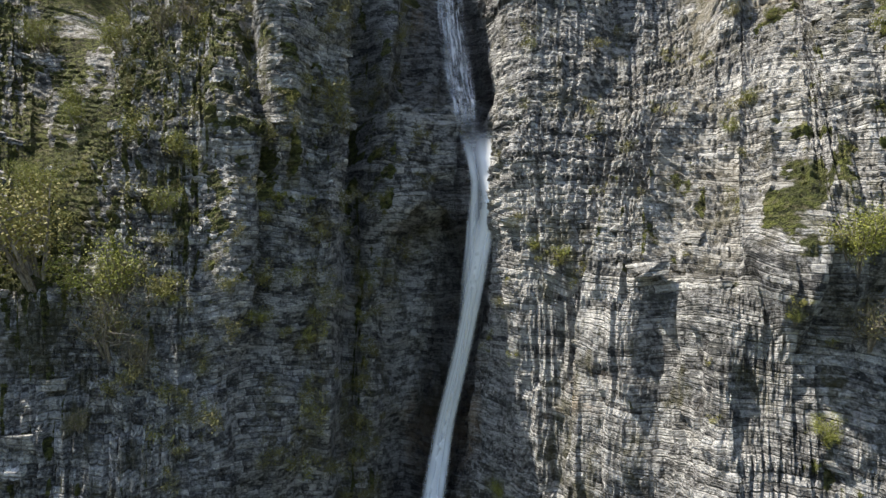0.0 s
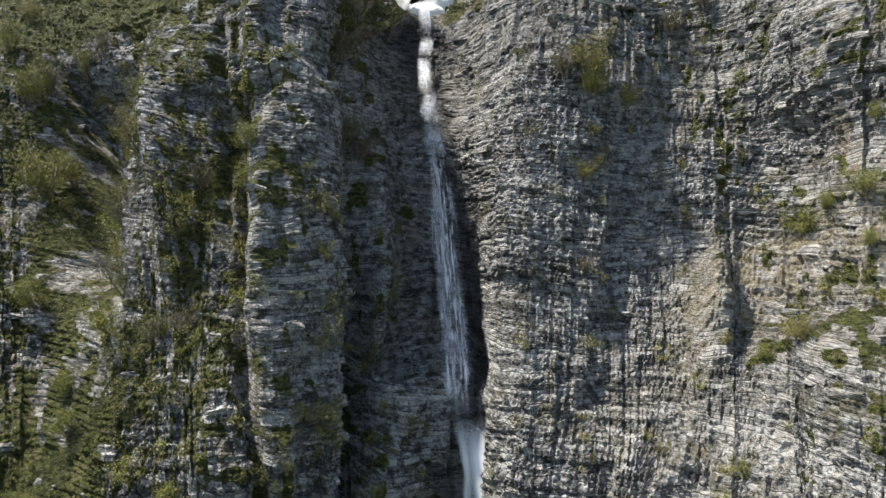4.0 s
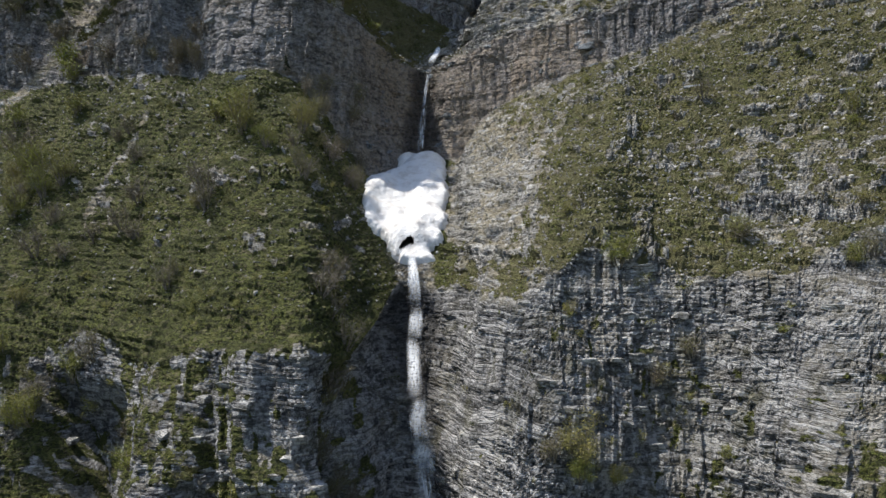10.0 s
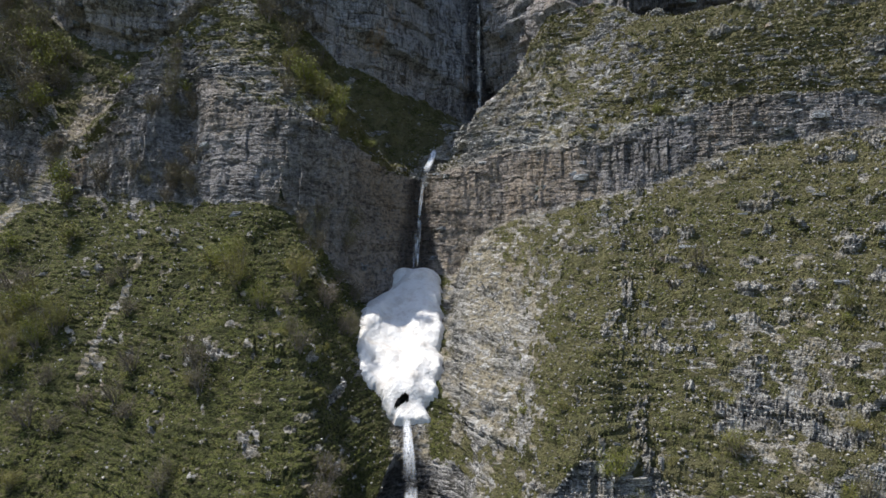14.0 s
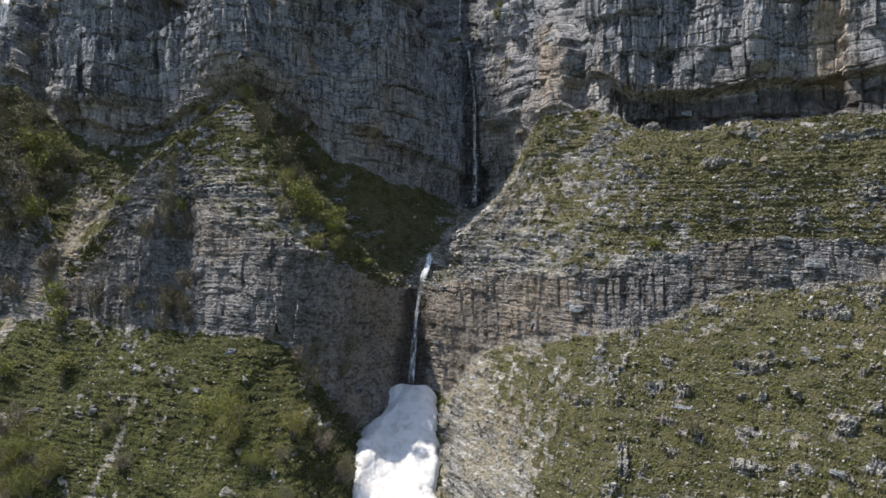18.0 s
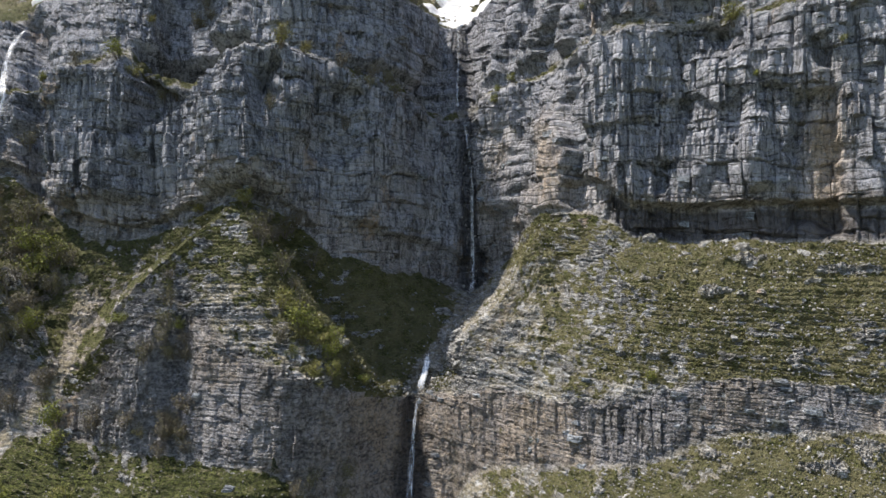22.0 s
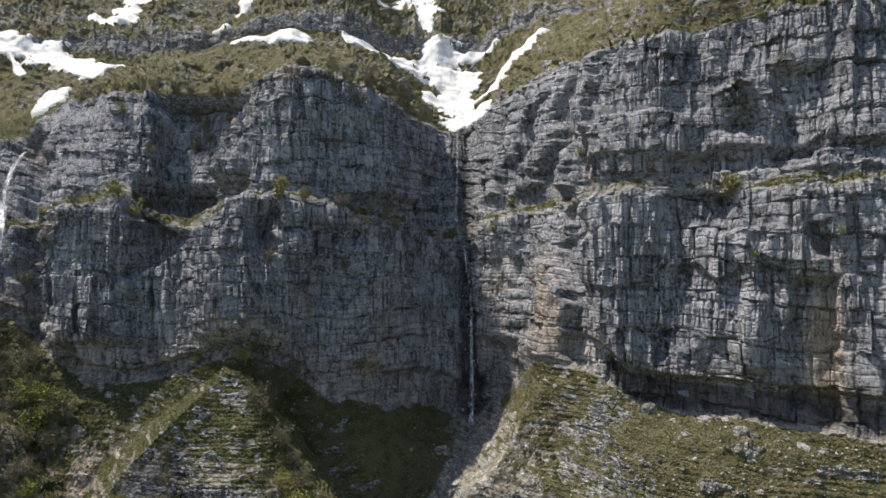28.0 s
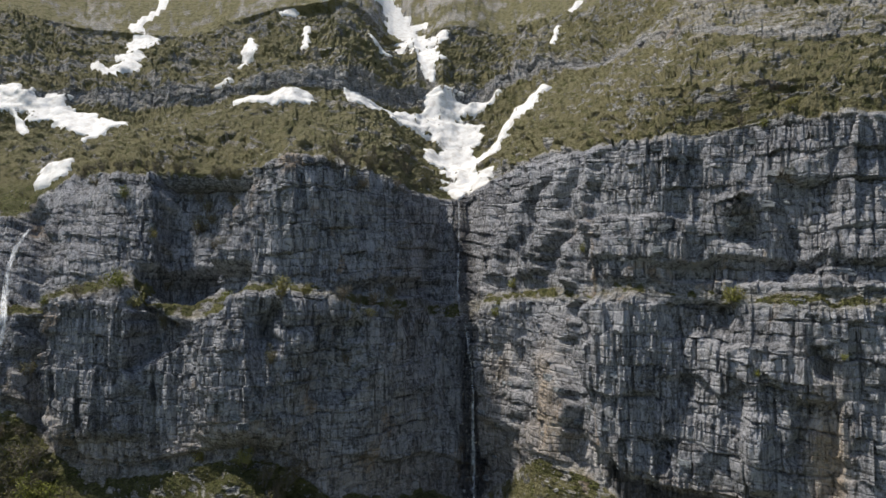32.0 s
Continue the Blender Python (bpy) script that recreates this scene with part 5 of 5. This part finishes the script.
more_brown = (thicket(10, 3, (-.68, -.55), (116, 134), (2, 4)) + thicket(16, 51, (-.21, -.10), (86, 101), (1.5, 2.6)) + thicket(10, 52, (-.47, -.36), (104, 118), (1.5, 2.4)) + thicket(12, 53, (-.62, -.40), (78, 96), (1.4, 2.4)) + thicket(10, 11, (-.14, -.01), (185, 193), (1.6, 2.8)) + thicket(14, 12, (-.54, -.28), (186, 190), (1.4, 2.4)) + thicket(9, 13, (-.37, -.31), (174, 184), (1.4, 2.4))
              + thicket(12, 14, (-.68, -.56), (118, 140), (2.4, 4.4)) + thicket(9, 15, (-.64, -.5), (54, 72), (1.4, 2.6)) + thicket(9, 16, (-.15, -.09), (58, 78), (1.2, 2.2))
              + thicket(80, 20, (-.52, -.2), (28, 64), (.6, 1.7)) + thicket(60, 21, (-.18, -.05), (26, 62), (.5, 1.4)) + thicket(40, 29, (.06, .5), (30, 74), (.3, .8)) + thicket(16, 22, (-.5, -.15), (76, 100), (.7, 1.6)) + thicket(10, 23, (.15, .4), (50, 74), (.6, 1.3))
              + thicket(22, 27, (-.66, -.5), (106, 140), (1.8, 3.2)) + thicket(10, 28, (-.40, -.36), (104, 122), (1.8, 2.8))
              + thicket(8, 17, (-.26, -.16), (124, 135), (2, 3.4)) + thicket(14, 18, (-.55, -.27), (40, 70), (.6, 1.2)) + thicket(8, 19, (-.12, .0), (160, 165), (1.4, 2.4)))


def undergrowth(spots, leaf_mat, label, seed):
    """Low scrub that nobody could count, joined: tufts of leaves round each spot."""
    r = np.random.RandomState(seed)
    verts = []
    for u, z, size in spots:
        p, n = on(u, z)
        heads = np.array(p)[None] + r.normal(0, 1, (9, 3)) * size * np.array([.30, .20, .24]) + np.array([n.x, n.y, .8]) * size * .3
        v, _f = leaves(heads, 420, size * .11, size * .038, r)
        verts.append(v)
    v = np.concatenate(verts)
    me = fast_mesh("undergrowth", v, np.arange(len(v)).reshape(-1, 4))
    me.materials.append(leaf_mat)
    tagged(new("undergrowth", me), label, "undergrowth", kind="stuff")


SMALL = 1.75
far_green = [shrub(16 + k, 8, 1.0, 900, .042, leaf_green, "yellow-green leafing shrub rooted in a rock ledge") for k in range(3)]
far_brown = [shrub(36 + k, 9, 1.0, 420, .036, leaf_brown, "brownish twiggy shrub barely in leaf among rocks", twigs=7) for k in range(3)]
all_green = GREEN_LOW + GREEN_MID + GREEN_HIGH + GREEN_WALL + [s for s in more_green if s[2] >= SMALL]
all_brown = BROWN_LOW + BROWN_HIGH + BROWN_RIM + [s for s in more_brown if s[2] >= SMALL]
plant_out(green_kinds, [s for s in all_green if s[1] < 96], 1)
plant_out(brown_kinds, [s for s in all_brown if s[1] < 96], 2)
plant_out(far_green, [s for s in all_green if s[1] >= 96], 4)
plant_out(far_brown, [s for s in all_brown if s[1] >= 96], 5)
undergrowth([s for s in more_green if s[2] < SMALL], leaf_green, "low green scrub in cracks and on ledges", 71)
undergrowth([s for s in more_brown if s[2] < SMALL], leaf_brown, "low brownish scrub on ledges and in gullies", 72)
plant_out([conifer(50), conifer(51)], [(-.221, 103.3, 1.9), (.363, 189.2, 1.4), (.329, 189.3, 1.8), (-.079, 231, 2.6), (-.065, 235, 1.5)], 3)


def scatter(weight, count, rng, zlow, zhigh):
    """Random places on the landscape in view, thick where weight is high: points and normals."""
    area = (Y / 60) ** 1.0
    w = weight * area * (Z > zlow) * (Z < zhigh) * (np.abs(bearing) < .8)
    w = w.reshape(-1)
    ids = rng.choice(w.size, count, p=w / w.sum())
    p = P2.reshape(-1, 3)[ids] + rng.normal(0, .08, (count, 3))
    return p, n2.reshape(-1, 3)[ids], nrm.reshape(-1, 3)[ids]


def tuft_stuff(name, label, count, size, zlow, zhigh, seed, weight):
    """Tussocks of grass: fans of pointed blades."""
    rng = np.random.RandomState(seed)
    p, _n, out = scatter(weight, count, rng, zlow, zhigh)
    B = 7
    az = rng.uniform(0, math.tau, (count, B))
    s = (size * rng.uniform(.5, 1.5, count))[:, None]
    tilt = rng.uniform(.3, 1.0, (count, B))
    d = np.stack([np.cos(az) * tilt, np.sin(az) * tilt - .25, np.ones_like(az) * .75], 2) * s[..., None]
    side = np.stack([-np.sin(az), np.cos(az), az * 0], 2) * (s * .16)[..., None]
    root = (p - out * .05)[:, None, :]
    tip = root + d
    mid = root + d * .55 + np.array([0, 0, 1.0]) * (s * .12)[..., None]
    v = np.stack([root - side * .5, root + side * .5, mid + side * .5, tip, mid - side * .5], 2)
    n = count * B
    i = np.arange(n)[:, None] * 5
    f4 = np.concatenate([i, i + 1, i + 2, i + 4], 1)
    f3 = np.concatenate([i + 4, i + 2, i + 3, i + 3], 1)
    me = bpy.data.meshes.new(name)
    me.from_pydata(v.reshape(-1, 3).tolist(), [], f4.tolist() + f3[:, :3].tolist())
    me.materials.append(blade)
    return tagged(new(name, me), label, "grass", kind="stuff")


tuft_stuff("grass", "tussocks of spring grass on ledges and turf", 13000, .17, 30, 112, 5, grass ** 2 + .004 * thin)
tuft_stuff("grass", "tussocks of dry and green grass below the wall", 7500, .3, 108, 170, 6, grass ** 2)


# ---------- stones ----------
def stone_shape(seed, flatness, cuts=9):
    """An angular lump of rock: a box cut by random planes, about one unit across."""
    random.seed(seed)
    bm = bmesh.new()
    bmesh.ops.create_cube(bm, size=1.0)
    for v in bm.verts:
        v.co += Vector((random.uniform(-.14, .14), random.uniform(-.14, .14), random.uniform(-.12, .12)))
    for _k in range(cuts):
        way = Vector((random.gauss(0, 1), random.gauss(0, 1), random.gauss(0, 1))).normalized()
        r = bmesh.ops.bisect_plane(bm, geom=bm.verts[:] + bm.edges[:] + bm.faces[:], plane_co=way * random.uniform(.42, .58), plane_no=way, clear_outer=True)
        edges = [e for e in r["geom_cut"] if isinstance(e, bmesh.types.BMEdge)]
        if edges:
            bmesh.ops.contextual_create(bm, geom=edges)
    for v in bm.verts:
        v.co.z *= flatness
    bmesh.ops.recalc_face_normals(bm, faces=bm.faces)
    me = bpy.data.meshes.new("rock_block")
    bm.to_mesh(me)
    bm.free()
    return me


def stones(name, label, count, size, weight, zlow, zhigh, seed):
    """Loose stones, one joined mesh: each a skewed, cut-cornered lump."""
    rng = np.random.RandomState(seed)
    p, _n, out = scatter(weight, count, rng, zlow, zhigh)
    shape = stone_shape(seed, .7, 3)
    sv = np.array([tuple(v.co) for v in shape.vertices])
    sf = []
    for poly in shape.polygons:
        ids = list(poly.vertices)
        sf += [(ids[0], ids[k], ids[k + 1]) for k in range(1, len(ids) - 1)]
    sf = np.array(sf)
    s = size * np.exp(rng.normal(0, .38, count))
    q = rng.normal(0, 1, (count, 3, 3)) * np.array([1, 1, .35])
    a = q[:, 0] / np.linalg.norm(q[:, 0], axis=1, keepdims=True)
    b = np.cross(a, q[:, 1])
    b /= np.linalg.norm(b, axis=1, keepdims=True)
    c = np.cross(a, b)
    v = p[:, None, :] + (sv[None, :, 0:1] * a[:, None] * 1.25 + sv[None, :, 1:2] * b[:, None] + sv[None, :, 2:3] * c[:, None]) * s[:, None, None]
    f = sf[None] + (np.arange(count) * len(sv))[:, None, None]
    me = fast_mesh(name, v.reshape(-1, 3), f.reshape(-1, 3))
    me.materials.append(stone_mat)
    bpy.data.meshes.remove(shape)
    return tagged(new(name, me), label, "stones", kind="stuff")


on_slope = turf * (Z > 70)
stones("scattered_stones", "pale limestone rubble scattered over the turf slopes", 13000, .10, on_slope * (.35 + stony), 76, 112, 61)
stones("scattered_stones", "pale limestone rubble below the high wall", 5200, .13, on_slope * (.4 + stony), 108, 140, 62)
stones("scree", "pale scree in the stony hollow and runnels", 2600, .16, np.exp(-(to_water / 5) ** 2) * (Z > 108) + .6 * hump(-.5, 100, .03, 10) + hump(.14, 212, .04, 10), 60, 235, 63)

boulder_shapes = [stone_shape(80 + k, .8, 10) for k in range(6)]
for me in boulder_shapes:
    me.materials.append(rock_mat)
rng = np.random.RandomState(9)
spots, _n, outs = scatter(on_slope * (Y < 130) * ramp(spread, -.2, .5), 36, rng, 78, 140)
for k, (p, o) in enumerate(zip(spots, outs)):
    size = rng.uniform(.5, 1.2)
    ob = new("boulder", boulder_shapes[k % 6])
    ob.matrix_basis = Matrix.Translation(Vector(p) - Vector(o) * size * .12) @ Euler(rng.uniform(-.5, .5, 2).tolist() + [rng.uniform(0, 6)]).to_matrix().to_4x4() @ Matrix.Diagonal((size * 1.2, size, size * .8, 1))
    tagged(ob, "weathered grey limestone boulder half sunk in turf", "boulder", group="boulders on the slopes")

for k in range(16):
    size = rng.uniform(.7, 2.0)
    p, o = on(rng.uniform(.03, .082), rng.uniform(112.5, 121))
    ob = new("boulder", boulder_shapes[k % 6])
    ob.matrix_basis = Matrix.Translation(p - o * size * .1) @ Euler(rng.uniform(-.5, .5, 2).tolist() + [rng.uniform(0, 6)]).to_matrix().to_4x4() @ Matrix.Diagonal((size * 1.4, size, size * .7, 1))
    tagged(ob, "pale fallen limestone slab in the stream bed below the wall", "boulder", group="boulders on the slopes")


def blocks(parent, weight, count, low, high, size, flat_ness, seed, material):
    """Blocks standing proud of a cliff along its beds, each an object of its own."""
    shapes = [stone_shape(seed + k, flat_ness, 5) for k in range(6)]
    for me in shapes:
        me.materials.append(material)
    r = np.random.RandomState(seed)
    pts, _m, out = scatter(weight * ramp(spread, -.5, .4), count, r, low, high)
    for k, (p, o) in enumerate(zip(pts, out)):
        s = size * r.uniform(.6, 1.6)
        turn = math.atan2(o[1], o[0]) + math.pi / 2
        ob = new("rock_block", shapes[k % 6])
        ob.parent = parent
        ob.matrix_basis = Matrix.Translation(Vector(p) - Vector(o) * s * .32) @ Euler((r.uniform(-.08, .08), r.uniform(-.08, .08), turn + r.uniform(-.3, .3))).to_matrix().to_4x4() @ Matrix.Diagonal((s * 1.5, s, s * .9, 1))


blocks(cliff_lower, thin * (1 - turf), 300, 30, 82, .62, .62, 101, rock_mat)
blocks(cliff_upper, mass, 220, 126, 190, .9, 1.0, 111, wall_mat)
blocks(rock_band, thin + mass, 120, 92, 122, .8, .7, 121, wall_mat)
blocks(slope_lower, turf, 160, 74, 108, .27, .42, 131, rock_mat)
blocks(slope_upper, turf, 160, 109, 138, .30, .42, 141, rock_mat)
